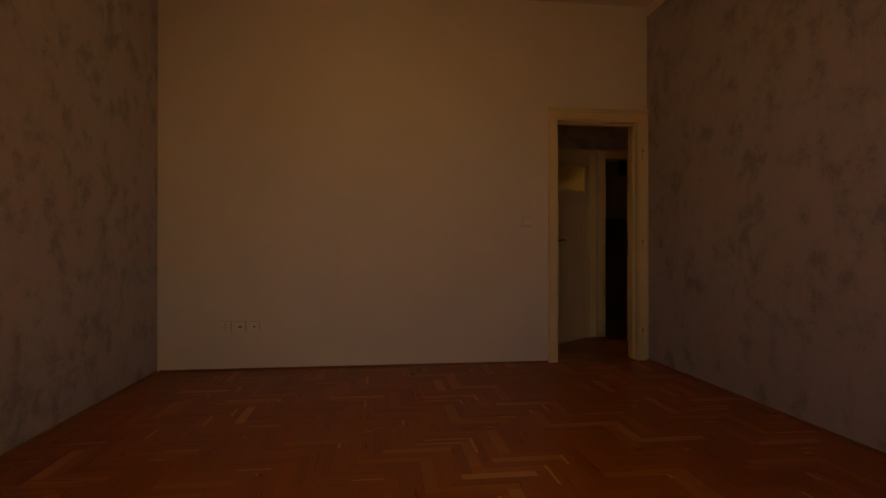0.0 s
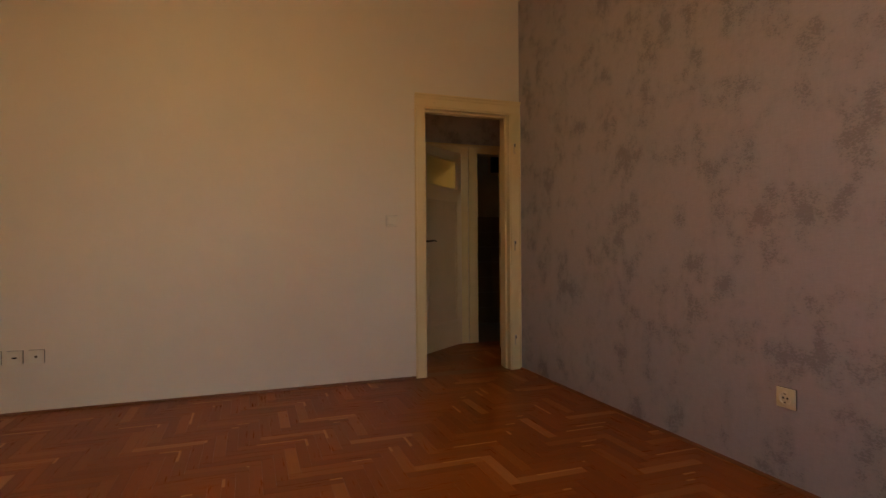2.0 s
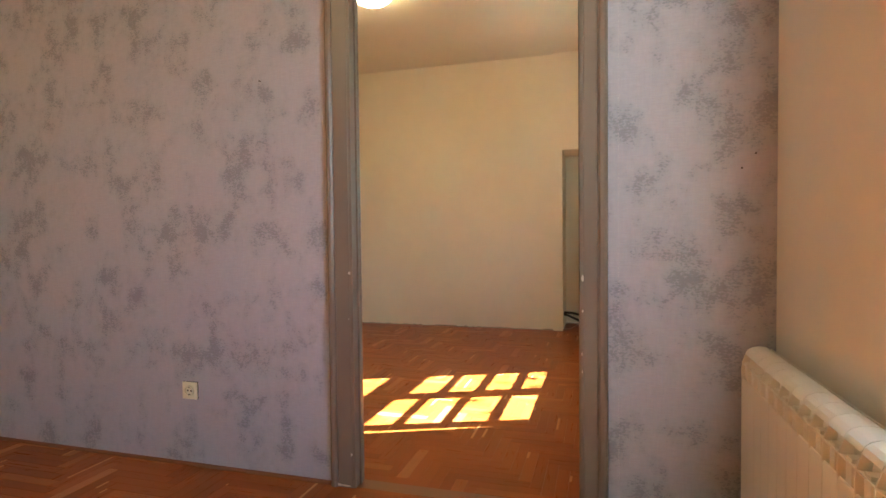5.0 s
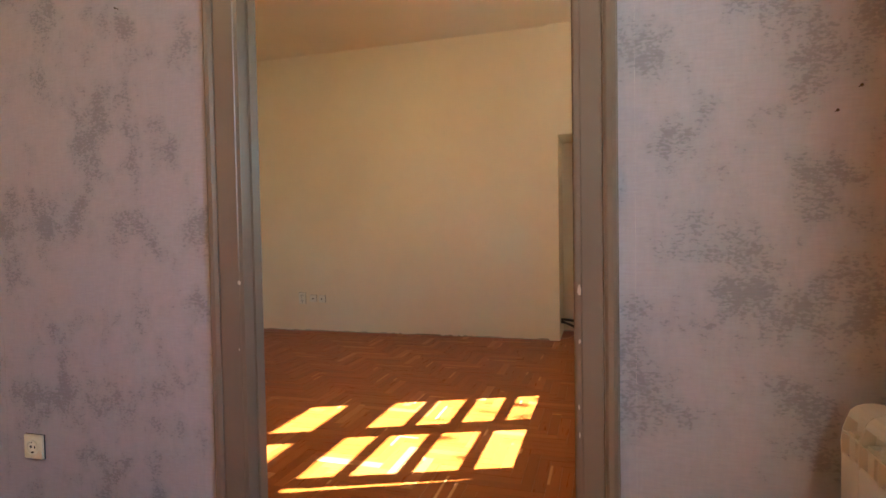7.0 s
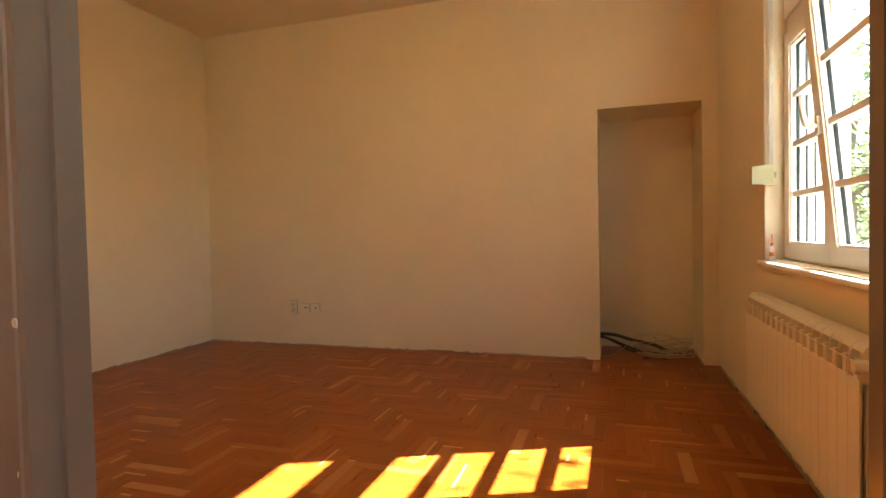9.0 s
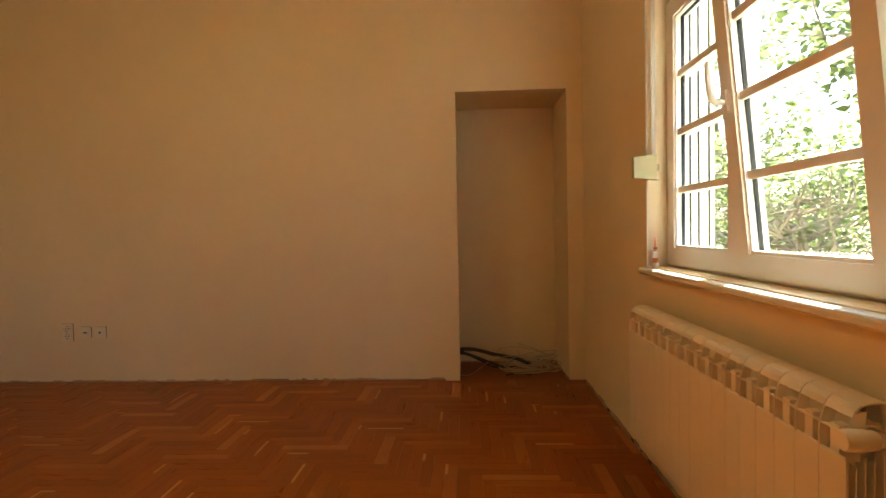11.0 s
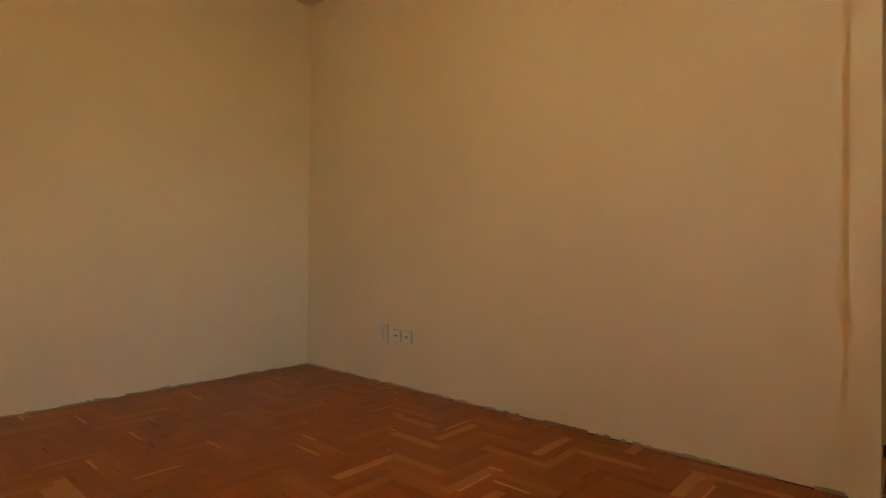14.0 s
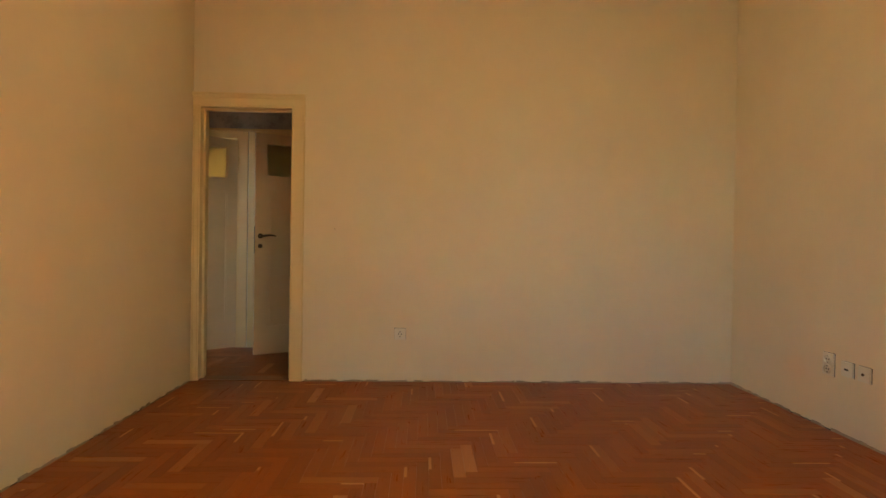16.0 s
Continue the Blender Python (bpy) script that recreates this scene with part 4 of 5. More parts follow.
def radiator(x0, count, y, z, valve_end):
    rad = thing("radiator", "cream aluminium column radiator fixed low on the wall", "radiator", (x0, y, z), "radiators under the windows")
    for i in range(count):
        s = new("section", SECTION)
        s.parent = rad
        s.location = ((i + 0.5) * 0.08, 0, 0)
    for x in (0.2, count * 0.08 - 0.2):
        part("bracket", boxes((x - 0.008, -0.019, 0.47, x + 0.008, 0.03, 0.482), edge=0.001), METAL, rad)
    ex, d = (0.0, -1) if valve_end < 0 else (count * 0.08, 1)
    bm = bmesh.new()
    tube(bm, [(ex - d * 0.002, 0.047, 0.49), (ex + d * 0.018, 0.047, 0.49)], 0.017, 14)
    part("coupling", bm, METAL, rad, "steel union wound with hemp", True)
    bm = bmesh.new()
    tube(bm, [(ex + d * 0.018, 0.047, 0.49), (ex + d * 0.035, 0.047, 0.49), (ex + d * 0.055, 0.04, 0.49), (ex + d * 0.075, 0.02, 0.492), (ex + d * 0.13, 0.008, 0.492)], [0.014, 0.013, 0.010, 0.009, 0.009], 12)
    part("valve_body", bm, METAL, rad, smooth=True)
    bm = bmesh.new()
    lathe(bm, [(0.016, 0), (0.018, 0.004), (0.021, 0.03), (0.021, 0.055), (0.018, 0.062)], Matrix.Translation((ex + d * 0.022, 0.055, 0.49)) @ Matrix.Rotation(-math.pi / 2, 4, "X"), 20)
    part("valve_knob", bm, SOCKET, rad, "white plastic valve knob", True)
    bm = bmesh.new()
    tube(bm, [(ex + d * 0.12, 0.008, 0.492), (ex + d * 0.145, 0.008, 0.490), (ex + d * 0.153, 0.008, 0.478), (ex + d * 0.155, 0.008, 0.45), (ex + d * 0.155, 0.008, 0.2), (ex + d * 0.155, 0.008, -z + 0.0)], 0.0105, 12)
    part("pipe", bm, RADIATOR, rad, "cream-painted riser pipe", True)
    return rad


radiator(3.775, 17, R2Y0 + 0.018, 0.172, -1)
radiator(1.085, 17, R1Y0 + 0.030, 0.165, -1)

# ---- sockets and switches ----
def wall_pose(axis, at, out, u, z):
    """Local x along the wall, local y out of it, local z up."""
    if axis == "y":
        return Matrix.Translation((u, at, z)) @ Matrix.Rotation(math.pi if out < 0 else 0, 4, "Z")
    return Matrix.Translation((at, u, z)) @ Matrix.Rotation(math.pi / 2 if out < 0 else -math.pi / 2, 4, "Z")


def socket(m, label, mat=None, count=1, turn=0.0):
    """Plate with a round well, two pin holes and earth clips; count of two stacks wells in one tall plate."""
    mat = mat or SOCKET
    s = thing("wall_socket", label, "socket", group="wall sockets")
    h = 0.041 if count == 1 else 0.064
    part("plate", boxes((-0.041, 0.002, -h, 0.041, 0.011, h), edge=0.003), mat, s)
    # slightly larger dark sheet, a painted shadow line round the plate
    part("back_plate", boxes((-0.0425, 0, -h - 0.0015, 0.0425, 0.003, h + 0.0015)), HOLESHADE, s, "dark sheet painted as the shadow gap behind the plate")
    for k in range(count):
        z = 0 if count == 1 else (-0.028 if k == 0 else 0.028)
        bm = bmesh.new()
        lathe(bm, [(0.0265, 0), (0.0262, 0.008), (0.0222, 0.009), (0.0212, 0.008), (0.0205, 0.0004), (0.0, 0.0004)], Matrix.Translation((0, 0.0108, z)) @ Matrix.Rotation(-math.pi / 2, 4, "X"), 24)
        w = part("well", bm, mat, s, smooth=True)
        for dx in (-0.0095, 0.0095):
            bm = bmesh.new()
            lathe(bm, [(0.0046, 0), (0.0046, 0.0012), (0.0, 0.0012)], Matrix.Translation((dx, 0.0110, z)) @ Matrix.Rotation(-math.pi / 2, 4, "X"), 10)
            part("pin_hole", bm, HOLESHADE, w)
        for dz in (-0.0185, 0.0185):
            part("earth_clip", boxes((-0.004, 0.0112, z + dz - 0.0026, 0.004, 0.0160, z + dz + 0.0026), edge=0.0005), DARKMETAL, w)
    s.matrix_basis = m
    return s


def switch(m, label):
    s = thing("light_switch", label, "switch")
    part("plate", boxes((-0.042, 0.002, -0.041, 0.042, 0.009, 0.041), edge=0.004), SOCKET, s)
    # dark sheet again, drawing the plate's edge shadow in colour
    part("back_plate", boxes((-0.0435, 0, -0.0425, 0.0435, 0.003, 0.0425)), HOLESHADE, s, "dark sheet painted as the shadow gap behind the plate")
    k = boxes((-0.030, 0.008, -0.030, 0.030, 0.014, 0.030), edge=0.002)
    for v in k.verts:
        if v.co.y > 0.012:
            v.co.y += 0.0025 * v.co.z / 0.03
    part("rocker", k, SOCKET, s)
    part("gap", boxes((-0.0315, 0.0075, -0.0315, 0.0315, 0.0095, 0.0315)), HOLESHADE, s)
    s.matrix_basis = m
    return s


def data_plate(m, label, kind):
    """Small plate: an open phone jack behind a flap, or an aerial pin."""
    s = thing("wall_jack", label, "socket", group="wall jacks")
    part("plate", boxes((-0.040, 0.002, -0.040, 0.040, 0.012, 0.040), edge=0.003), SOCKET, s)
    # edge shadow of the plate as a dark sheet
    part("back_plate", boxes((-0.0415, 0, -0.0415, 0.0415, 0.003, 0.0415)), HOLESHADE, s, "dark sheet painted as the shadow gap behind the plate")
    part("inset", boxes((-0.026, 0.0115, -0.026, 0.026, 0.0145, 0.026), edge=0.002), SOCKET, s)
    if kind == "jack":
        part("slot", boxes((-0.014, 0.0125, -0.006, 0.014, 0.0155, 0.004)), HOLESHADE, s)
    else:
        bm = bmesh.new()
        lathe(bm, [(0.0075, 0), (0.0075, 0.006), (0.0, 0.006)], Matrix.Translation((0, 0.0135, 0)) @ Matrix.Rotation(-math.pi / 2, 4, "X"), 14)
        part("aerial_pin", bm, DARKMETAL, s, smooth=True)
    s.matrix_basis = m
    return s


socket(wall_pose("y", R1Y1, -1, -1.074, 0.352), "white plastic wall socket low on the cream wall")
data_plate(wall_pose("y", R1Y1, -1, -0.963, 0.351), "white phone jack plate low on the cream wall", "jack")
data_plate(wall_pose("y", R1Y1, -1, -0.852, 0.351), "white aerial outlet plate low on the cream wall", "aerial")
switch(wall_pose("y", R1Y1, -1, 1.412, 1.214), "white rocker light switch beside the door frame")
socket(wall_pose("x", R1X1 - 0.003, -1, 2.385, 0.370), "cream plastic wall socket on the lilac-grey paper", SOCKETOLD)
socket(wall_pose("x", R2X1, -1, 3.785, 0.370), "tall white double wall socket low on the wall", None, 2)
data_plate(wall_pose("x", R2X1, -1, 3.645, 0.369), "white phone jack plate beside a double socket", "jack")
data_plate(wall_pose("x", R2X1, -1, 3.532, 0.368), "white aerial outlet plate beside a phone jack", "aerial")
socket(wall_pose("y", R2Y1, -1, 4.087, 0.353), "white plastic wall socket on the cream wall")

# nails and old holes in the walls
def nail(m, name="nail"):
    bm = bmesh.new()
    tube(bm, [(0, -0.01, 0), (0, 0.012, 0)], 0.0016, 8)
    lathe(bm, [(0.0035, 0), (0.0035, 0.0012)], Matrix.Translation((0, 0.012, 0)) @ Matrix.Rotation(-math.pi / 2, 4, "X"), 10)
    ob = part(name, bm, DARKMETAL, None)
    tagged(ob, "small dark nail hammered into the wall", "nail", "nails in the walls")
    ob.matrix_basis = m
    return ob


for y, z in ((-0.058, 1.392), (-0.014, 1.342), (1.959, 1.823)):
    nail(wall_pose("x", R1X1 - 0.002, -1, y, z))
nail(wall_pose("y", R2Y1, -1, 3.60, 1.12))

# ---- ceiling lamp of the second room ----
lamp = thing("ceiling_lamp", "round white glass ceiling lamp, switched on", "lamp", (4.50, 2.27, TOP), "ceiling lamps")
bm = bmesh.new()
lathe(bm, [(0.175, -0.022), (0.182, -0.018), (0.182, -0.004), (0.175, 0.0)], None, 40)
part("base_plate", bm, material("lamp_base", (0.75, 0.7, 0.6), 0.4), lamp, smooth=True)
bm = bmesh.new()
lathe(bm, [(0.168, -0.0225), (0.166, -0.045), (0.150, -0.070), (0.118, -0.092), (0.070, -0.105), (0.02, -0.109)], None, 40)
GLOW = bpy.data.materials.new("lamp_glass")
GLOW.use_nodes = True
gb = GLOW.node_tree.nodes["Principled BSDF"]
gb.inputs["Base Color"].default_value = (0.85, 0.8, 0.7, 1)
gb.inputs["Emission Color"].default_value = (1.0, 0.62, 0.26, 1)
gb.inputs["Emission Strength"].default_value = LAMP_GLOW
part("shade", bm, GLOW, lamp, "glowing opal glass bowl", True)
# unseen copy, added to brighten and warm the first room's walls
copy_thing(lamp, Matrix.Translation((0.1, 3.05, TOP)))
far = copy_thing(lamp, Matrix.Translation((1.75, 7.1, 2.7)))
BRIGHT = GLOW.copy()
BRIGHT.name = "bright_lamp_glass"
BRIGHT.node_tree.nodes["Principled BSDF"].inputs["Emission Strength"].default_value = 4.0
for ob in far.children:
    if ob.name.startswith("shade"):
        ob.data = ob.data.copy()
        ob.data.materials[0] = BRIGHT

# ---- cables lying in the niche ----
def cable(points, radius, mat, label, jitter=0.0, seed=0, name="cable"):
    rng = random.Random(seed)
    ctrl = [Vector(p) for p in points]
    pts = []
    for i in range(len(ctrl) - 1):
        p0, p1, p2, p3 = ctrl[max(i - 1, 0)], ctrl[i], ctrl[i + 1], ctrl[min(i + 2, len(ctrl) - 1)]
        for k in range(8):
            t = k / 8
            pts.append(0.5 * ((2 * p1) + (p2 - p0) * t + (2 * p0 - 5 * p1 + 4 * p2 - p3) * t * t + (3 * p1 - p0 - 3 * p2 + p3) * t ** 3))
    pts.append(ctrl[-1])
    for p in pts:
        p.z = max(p.z, radius - 0.002)
    bm = bmesh.new()
    tube(bm, pts, radius, 8)
    return tagged(part(name, bm, mat, None, smooth=True), label, "cable", "cables in the niche")


cable([(6.72, 0.882, 0.187), (6.76, 0.767, 0.172), (6.80, 0.627, 0.127), (6.83, 0.507, 0.097), (6.85, 0.427, 0.072), (6.86, 0.347, 0.030)], 0.014, CABLEBLACK, "thick black cable coming out of the niche wall")
cable([(6.70, 0.882, 0.172), (6.73, 0.787, 0.132), (6.76, 0.667, 0.077), (6.79, 0.547, 0.030), (6.83, 0.417, 0.025)], 0.011, CABLEBLACK, "black cable sagging to the niche floor")
cable([(6.69, 0.882, 0.162), (6.71, 0.827, 0.147), (6.75, 0.727, 0.092), (6.78, 0.627, 0.035), (6.82, 0.467, 0.020)], 0.008, CABLEBLACK, "thin black cable sagging to the niche floor")
cable([(6.66, 0.367, 0.006), (6.70, 0.437, 0.006), (6.68, 0.517, 0.006), (6.66, 0.547, 0.006)], 0.006, CABLEBLACK, "short end of black cable on the floor")
cable([(6.66, 0.887, 0.012), (6.67, 0.807, 0.010), (6.70, 0.707, 0.072), (6.74, 0.627, 0.122), (6.80, 0.567, 0.102)], 0.0025, CABLEWHITE, "thin white wire trailing over the floor")


def coil(seed, cx, cy, rx, ry, turns, z, label):
    """Loose coil of thin white cable."""
    rng = random.Random(seed)
    pts = []
    n = turns * 14
    ph = rng.uniform(0, 6)
    ex, ey = cx, cy
    for i in range(n):
        a = ph + 2 * math.pi * i / 14
        if i % 14 == 0:
            ex, ey = cx + rng.gauss(0, 0.022), cy + rng.gauss(0, 0.03)
            kx, ky, tip, lean = rx * rng.uniform(0.75, 1.2), ry * rng.uniform(0.7, 1.15), rng.uniform(-0.28, 0.30), rng.uniform(0, 6.28)
        x, y = ex + math.cos(a) * kx, ey + math.sin(a) * ky
        zz = z + i / n * 0.05 + 0.07 * abs(tip) * 6.5 * (1 + math.sin(a + lean)) * 0.5
        pts.append(Vector((min(x, 7.10), max(min(y, NICHE[1] - 0.01), NICHE[0] + 0.006), max(zz, 0.004))))
    for _ in range(2):
        pts = [pts[0]] + [(pts[i - 1] + pts[i] * 2 + pts[i + 1]) / 4 for i in range(1, len(pts) - 1)] + [pts[-1]]
    bm = bmesh.new()
    tube(bm, pts, 0.0031, 6)
    tagged(part("cable_coil", bm, CABLEWHITE, None, smooth=True), label, "cable", "cables in the niche")


coil(3, 6.79, 0.37, 0.15, 0.24, 5, 0.004, "tangled coil of thin white cable on the floor")
coil(8, 6.76, 0.34, 0.12, 0.19, 4, 0.02, "smaller tangled coil of off-white cable on the pile")
coil(11, 6.83, 0.43, 0.13, 0.23, 4, 0.01, "loose loops of thin white cable on the floor")

# ---- plants outside the window ----
def leaf_material(name, light, dark):
    mat = material(name, light, 0.5)
    nt = mat.node_tree
    g = nt.nodes.new("ShaderNodeNewGeometry")
    c = mix(mat, g.outputs["Random Per Island"], dark, light)
    into(mat, c, "Base Color")
    t = nt.nodes.new("ShaderNodeBsdfTranslucent")
    link(mat, c, t.inputs["Color"])
    m = nt.nodes.new("ShaderNodeMixShader")
    m.inputs[0].default_value = 0.4
    link(mat, nt.nodes["Principled BSDF"].outputs[0], m.inputs[1])
    link(mat, t.outputs[0], m.inputs[2])
    link(mat, m.outputs[0], nt.nodes["Material Output"].inputs["Surface"])
    return mat


LEAF = leaf_material("green_leaf", (0.26, 0.31, 0.13), (0.10, 0.14, 0.05))
BARK = plaster("grey_bark", (0.30, 0.26, 0.21), (0.15, 0.12, 0.09))


def tree(name, x, y, height, spread, low, leaves, seed, label, size=0.11):
    rng = random.Random(seed)
    base = thing(name, label, "tree", (x, y, -0.9))
    bm = bmesh.new()
    tips = []
    lean = Vector((rng.gauss(0, 0.1), rng.gauss(0, 0.1), 0))
    trunk = [Vector((0, 0, -0.02)) + lean * (k / 5) * height * 0.5 + Vector((rng.gauss(0, 0.04), rng.gauss(0, 0.04), k / 5 * height * 0.7)) for k in range(6)]
    trunk[0] = Vector((0, 0, -0.02))
    tube(bm, trunk, [0.09 * (1 - 0.13 * k) * height / 5 for k in range(6)], 10)
    part("trunk", bm, BARK, base, smooth=True)
    bm = bmesh.new()
    for i in range(22):
        a = rng.uniform(0, 6.28)
        f = rng.uniform(0.2, 1.0)
        p = trunk[0].lerp(trunk[-1], f)
        k = min(int(f * 5), 4)
        p = trunk[k].lerp(trunk[k + 1], f * 5 - k)
        reach = spread * rng.uniform(0.6, 1.05)
        way = Vector((math.cos(a), math.sin(a), rng.uniform(0.1, 0.7)))
        line = [p]
        for s in range(1, 6):
            line.append(p + way * reach * s / 5 + Vector((rng.gauss(0, 0.09), rng.gauss(0, 0.09), rng.gauss(0, 0.09))))
        tube(bm, line, [0.032, 0.026, 0.02, 0.015, 0.010, 0.005], 6)
        tips += line[1:]
        for s in range(5):
            q = line[rng.randint(1, 4)]
            w2 = Vector((rng.gauss(0, 1), rng.gauss(0, 1), rng.gauss(0.2, 0.7))).normalized() * reach * 0.5
            l2 = [q, q + w2 * 0.5 + Vector((0, 0, rng.gauss(0, 0.05))), q + w2]
            tube(bm, l2, [0.012, 0.008, 0.004], 5)
            tips += l2[1:]
    part("limbs", bm, BARK, base, smooth=True)
    verts, faces = [], []
    for i in range(leaves):
        c = rng.choice(tips) + Vector((rng.gauss(0, 0.20), rng.gauss(0, 0.20), rng.gauss(0, 0.17)))
        if c.z < low:
            continue
        s = size * rng.uniform(0.55, 1.25)
        u = Vector((rng.gauss(0, 1), rng.gauss(0, 1), rng.gauss(-0.2, 0.5))).normalized()
        v = u.cross(Vector((rng.gauss(0, 0.5), rng.gauss(0, 0.5), 1))).normalized()
        n = u.cross(v)
        b = len(verts)
        verts += [c - u * s * 0.5, c - u * s * 0.1 + v * s * 0.36 + n * s * 0.06, c + u * s * 0.22 + v * s * 0.26 + n * s * 0.05, c + u * s * 0.6 - n * s * 0.08, c + u * s * 0.22 - v * s * 0.26 + n * s * 0.05, c - u * s * 0.1 - v * s * 0.36 + n * s * 0.06]
        faces += [(b, b + 1, b + 2, b + 3), (b, b + 3, b + 4, b + 5)]
    me = bpy.data.meshes.new("crown")
    me.from_pydata([tuple(p) for p in verts], [], faces)
    me.materials.append(LEAF)
    cr = new("crown", me)
    cr.parent = base
    return base


tree("tree", 7.65, -3.6, 7.6, 1.95, 0.6, 6500, 5, "leafy young tree with thin bare limbs outside the window", 0.10)
tree("tree", 11.5, -2.6, 5.0, 2.1, 0.5, 2800, 9, "leafy tree with pale branches outside the window", 0.09)
tree("tree", 10.2, -6.2, 6.5, 2.4, 0.8, 3400, 14, "tall leafy tree outside the window", 0.10)
tree("tree", 14.5, -5.0, 8.0, 2.9, 0.6, 5200, 21, "dense leafy tree further down the garden", 0.14)
tree("tree", 10.5, -9.0, 8.5, 3.0, 0.6, 6500, 25, "dense leafy tree further down the garden", 0.15)
tree("tree", 7.2, -9.5, 8.0, 2.8, 0.6, 5500, 27, "dense leafy tree further down the garden", 0.15)
tree("shrub", 7.6, -1.9, 2.7, 1.0, 0.3, 900, 33, "scrubby shrub with thin pale twigs near the house", 0.06)
tree("shrub", 9.4, -2.4, 2.6, 1.2, 0.3, 1100, 37, "scrubby shrub with thin pale twigs near the house", 0.06)
tree("shrub", 11.8, -4.4, 2.8, 1.5, 0.2, 1700, 41, "dense garden shrub under the trees", 0.08)
tree("shrub", 16.5, -3.4, 3.4, 1.9, 0.2, 2200, 44, "dense garden shrub under the trees", 0.10)
tree("shrub", 15.5, -8.0, 4.4, 2.4, 0.2, 2600, 47, "dense garden shrub under the trees", 0.12)
# out of view: three shrubs added to cut low sky light entering the windows
tree("shrub", 6.4, -5.2, 3.3, 1.7, 0.2, 2600, 51, "unseen shrub added opposite the windows to block low sky", 0.10)
tree("shrub", 3.6, -5.0, 3.2, 1.7, 0.2, 2600, 52, "unseen shrub added opposite the windows to block low sky", 0.10)
tree("shrub", 0.9, -5.1, 3.3, 1.7, 0.2, 2600, 53, "unseen shrub added opposite the windows to block low sky", 0.10)

# ---- window of the first room, behind the camera ----
win1 = thing("window_2", "plain white window letting daylight into the first room", "window", kind="structure")
part("frame", ring(W1X0, 0.9, W1X1, 2.6, 0.07, R1Y0 - 0.14, R1Y0 - 0.07), PVC, win1)
part("mullion", boxes(((W1X0 + W1X1) / 2 - 0.05, R1Y0 - 0.14, 0.97, (W1X0 + W1X1) / 2 + 0.05, R1Y0 - 0.07, 2.53), edge=0.004), PVC, win1)

# ---- parquet floors ----
STAVE, WIDTH = 0.33, 0.055


def stave_rects(x0, y0, x1, y1):
    """Herringbone of staves along x and along y, cut off at the walls: x0, y0, x1, y1, along-x, whole."""
    n = round(STAVE / WIDTH)
    out = []
    lo = math.floor(min(x0, y0) / WIDTH) - 4 * n
    for k in range(math.floor(y0 / WIDTH) - n, math.ceil(y1 / WIDTH) + 2 * n + 1):
        for m in range(-40, 41):
            for a, b, w, h, along in ((k + 2 * n * m, k, n, 1, True), (k + 2 * n * m, k - 2 * n + 1, 1, n, False)):
                ax, ay, bx, by = a * WIDTH, b * WIDTH, (a + w) * WIDTH, (b + h) * WIDTH
                cx0, cy0, cx1, cy1 = max(ax, x0), max(ay, y0), min(bx, x1), min(by, y1)
                if cx1 - cx0 > 0.006 and cy1 - cy0 > 0.006:
                    out.append((cx0, cy0, cx1, cy1, along, abs((cx1 - cx0) * (cy1 - cy0) - STAVE * WIDTH) < 1e-6))
    return out


def stave_shape(lx, ly, top=0.0, thick=0.016, chamfer=0.0007, gap=0.0002):
    """Corners and faces of one stave about its middle; its length runs along local x."""
    hx, hy = lx / 2 - gap, ly / 2 - gap
    c = min(chamfer, hx * 0.4, hy * 0.4)
    v = [(-hx, -hy, top - thick), (hx, -hy, top - thick), (hx, hy, top - thick), (-hx, hy, top - thick),
         (-hx, -hy, top - c), (hx, -hy, top - c), (hx, hy, top - c), (-hx, hy, top - c),
         (-hx + c, -hy + c, top), (hx - c, -hy + c, top), (hx - c, hy - c, top), (-hx + c, hy - c, top)]
    f = [(0, 1, 5, 4), (1, 2, 6, 5), (2, 3, 7, 6), (3, 0, 4, 7), (4, 5, 9, 8), (5, 6, 10, 9), (6, 7, 11, 10), (7, 4, 8, 11), (8, 9, 10, 11)]
    return v, f


def add_uv(me, uvs):
    layer = me.uv_layers.new(name="UVMap")
    idx = np.empty(len(me.loops), dtype=np.int32)
    me.loops.foreach_get("vertex_index", idx)
    layer.data.foreach_set("uv", np.asarray(uvs, dtype=np.float32)[idx].ravel())


STAVE_MESH = bpy.data.meshes.new("stave")
sv, sf = stave_shape(STAVE, WIDTH)
STAVE_MESH.from_pydata(sv, [], sf)
add_uv(STAVE_MESH, [(p[0], p[1]) for p in sv])
STAVE_MESH.materials.append(PARQUET)


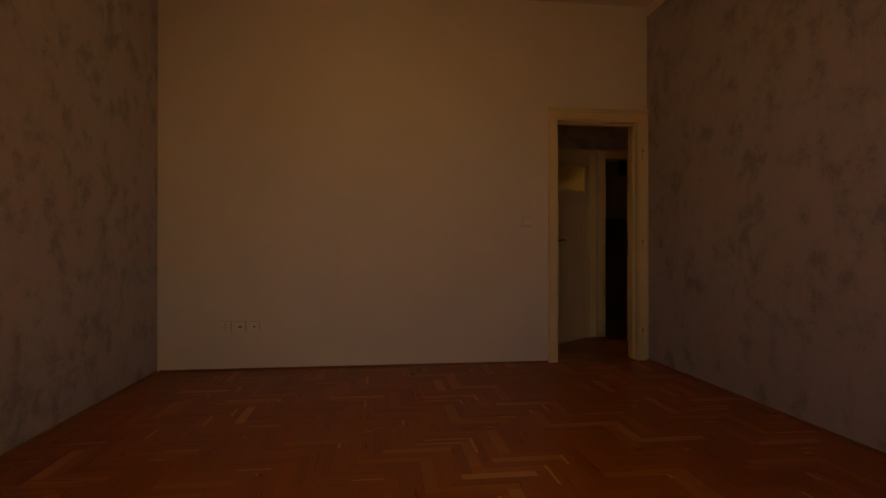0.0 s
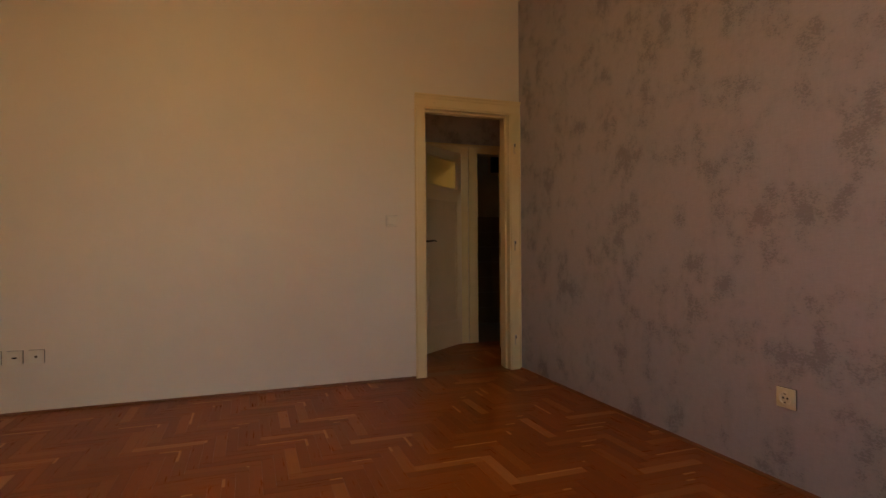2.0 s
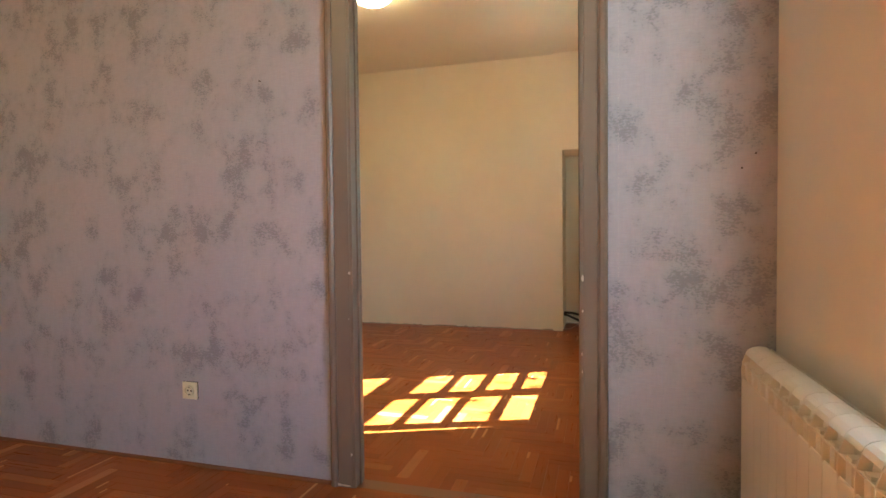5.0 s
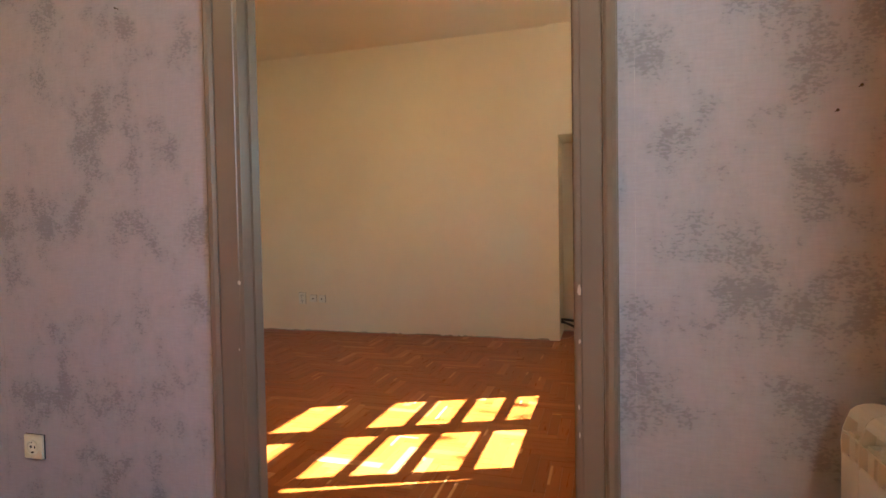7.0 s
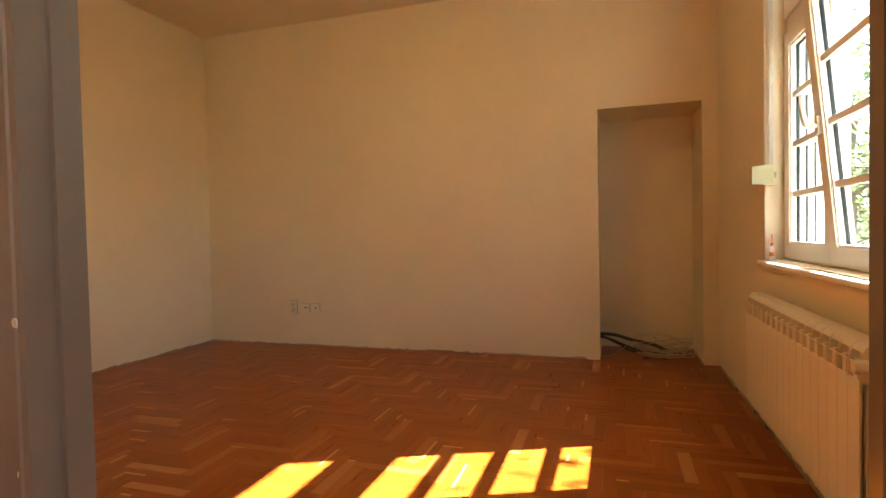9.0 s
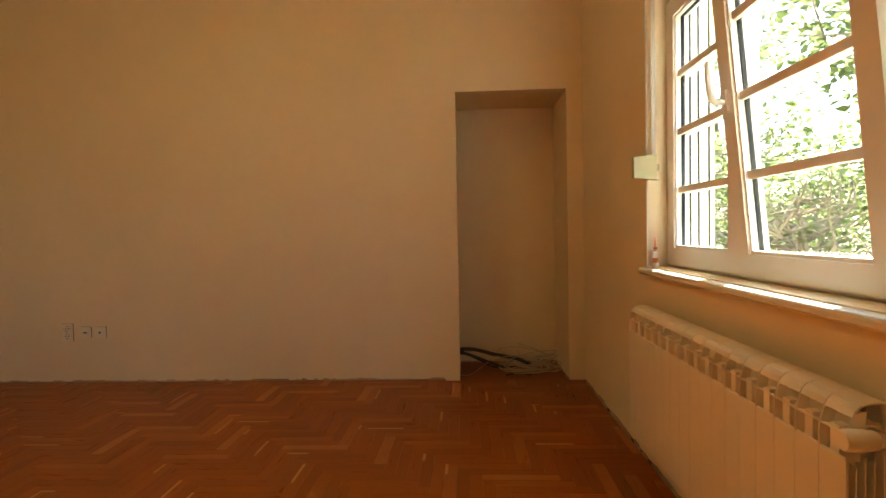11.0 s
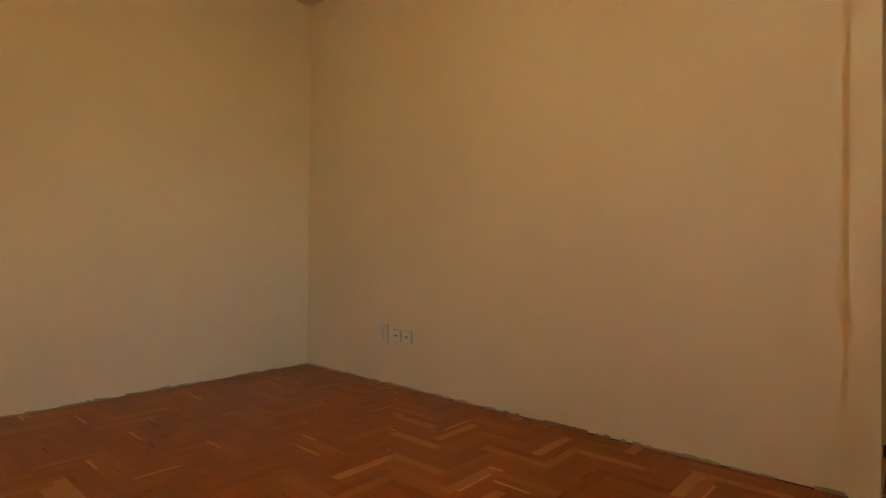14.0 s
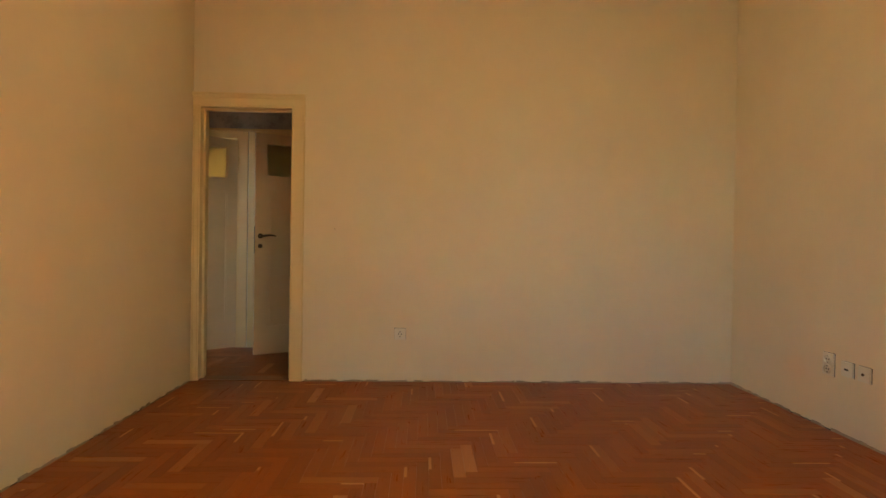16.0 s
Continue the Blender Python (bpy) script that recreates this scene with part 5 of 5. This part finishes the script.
def lay_floor(name, x0, y0, x1, y1, near, label):
    """The bed of a floor, with the staves nearest to the walk as pieces and the rest in one mesh."""
    bed = structure(name, boxes((x0 - 0.03, y0 - 0.03, -0.2, x1 + 0.03, y1 + 0.03, -0.014)), SUBFLOOR, label, "floor")
    rng = random.Random(len(name) * 7 + int(x0 * 100))
    rects = stave_rects(x0, y0, x1, y1)
    whole = [r for r in rects if r[5]]
    whole.sort(key=lambda r: ((r[0] + r[2]) / 2 - near[0]) ** 2 + ((r[1] + r[3]) / 2 - near[1]) ** 2)
    single = set(whole[:300])
    verts, faces, uvs = [], [], []
    for r in rects:
        cx, cy, along = (r[0] + r[2]) / 2, (r[1] + r[3]) / 2, r[4]
        lift, tip, tilt = rng.uniform(-0.0006, 0.0002), rng.gauss(0, 0.0012), rng.gauss(0, 0.003)
        if r in single:
            ob = new("stave", STAVE_MESH)
            ob.parent = bed
            ob.matrix_basis = Matrix.Translation((cx, cy, lift)) @ Matrix.Rotation(0 if along else math.pi / 2, 4, "Z") @ Euler((tilt, tip, 0)).to_matrix().to_4x4()
            continue
        lx, ly = (r[2] - r[0], r[3] - r[1]) if along else (r[3] - r[1], r[2] - r[0])
        v, f = stave_shape(lx, ly)
        base = len(verts)
        for px, py, pz in v:
            z = pz + lift + py * tilt - px * tip
            verts.append((cx + px, cy + py, z) if along else (cx - py, cy + px, z))
            uvs.append((px, py))
        faces.extend(tuple(i + base for i in q) for q in f)
    me = bpy.data.meshes.new("staves")
    me.from_pydata(verts, [], faces)
    add_uv(me, uvs)
    me.materials.append(PARQUET)
    rest = new("staves", me)
    rest.parent = bed
    rest["kind"] = "stuff"
    return bed


lay_floor("floor_1", R1X0 + 0.004, R1Y0 + 0.004, R1X1 - 0.003, R1Y1 - 0.003, (1.3, 1.9), "glossy orange-brown oak parquet laid in herringbone")
lay_floor("floor_2", R2X0 + 0.012, R2Y0 + 0.014, R2X1 - 0.014, R2Y1 - 0.012, (4.9, 2.2), "glossy orange-brown oak parquet laid in herringbone with sun patches")
lay_floor("floor_3", HALLX0 + 0.004, HALLY0 - 0.02, HALLX1 - 0.004, HALLY1 - 0.002, (2.6, 5.5), "dark glossy herringbone parquet of the hall")
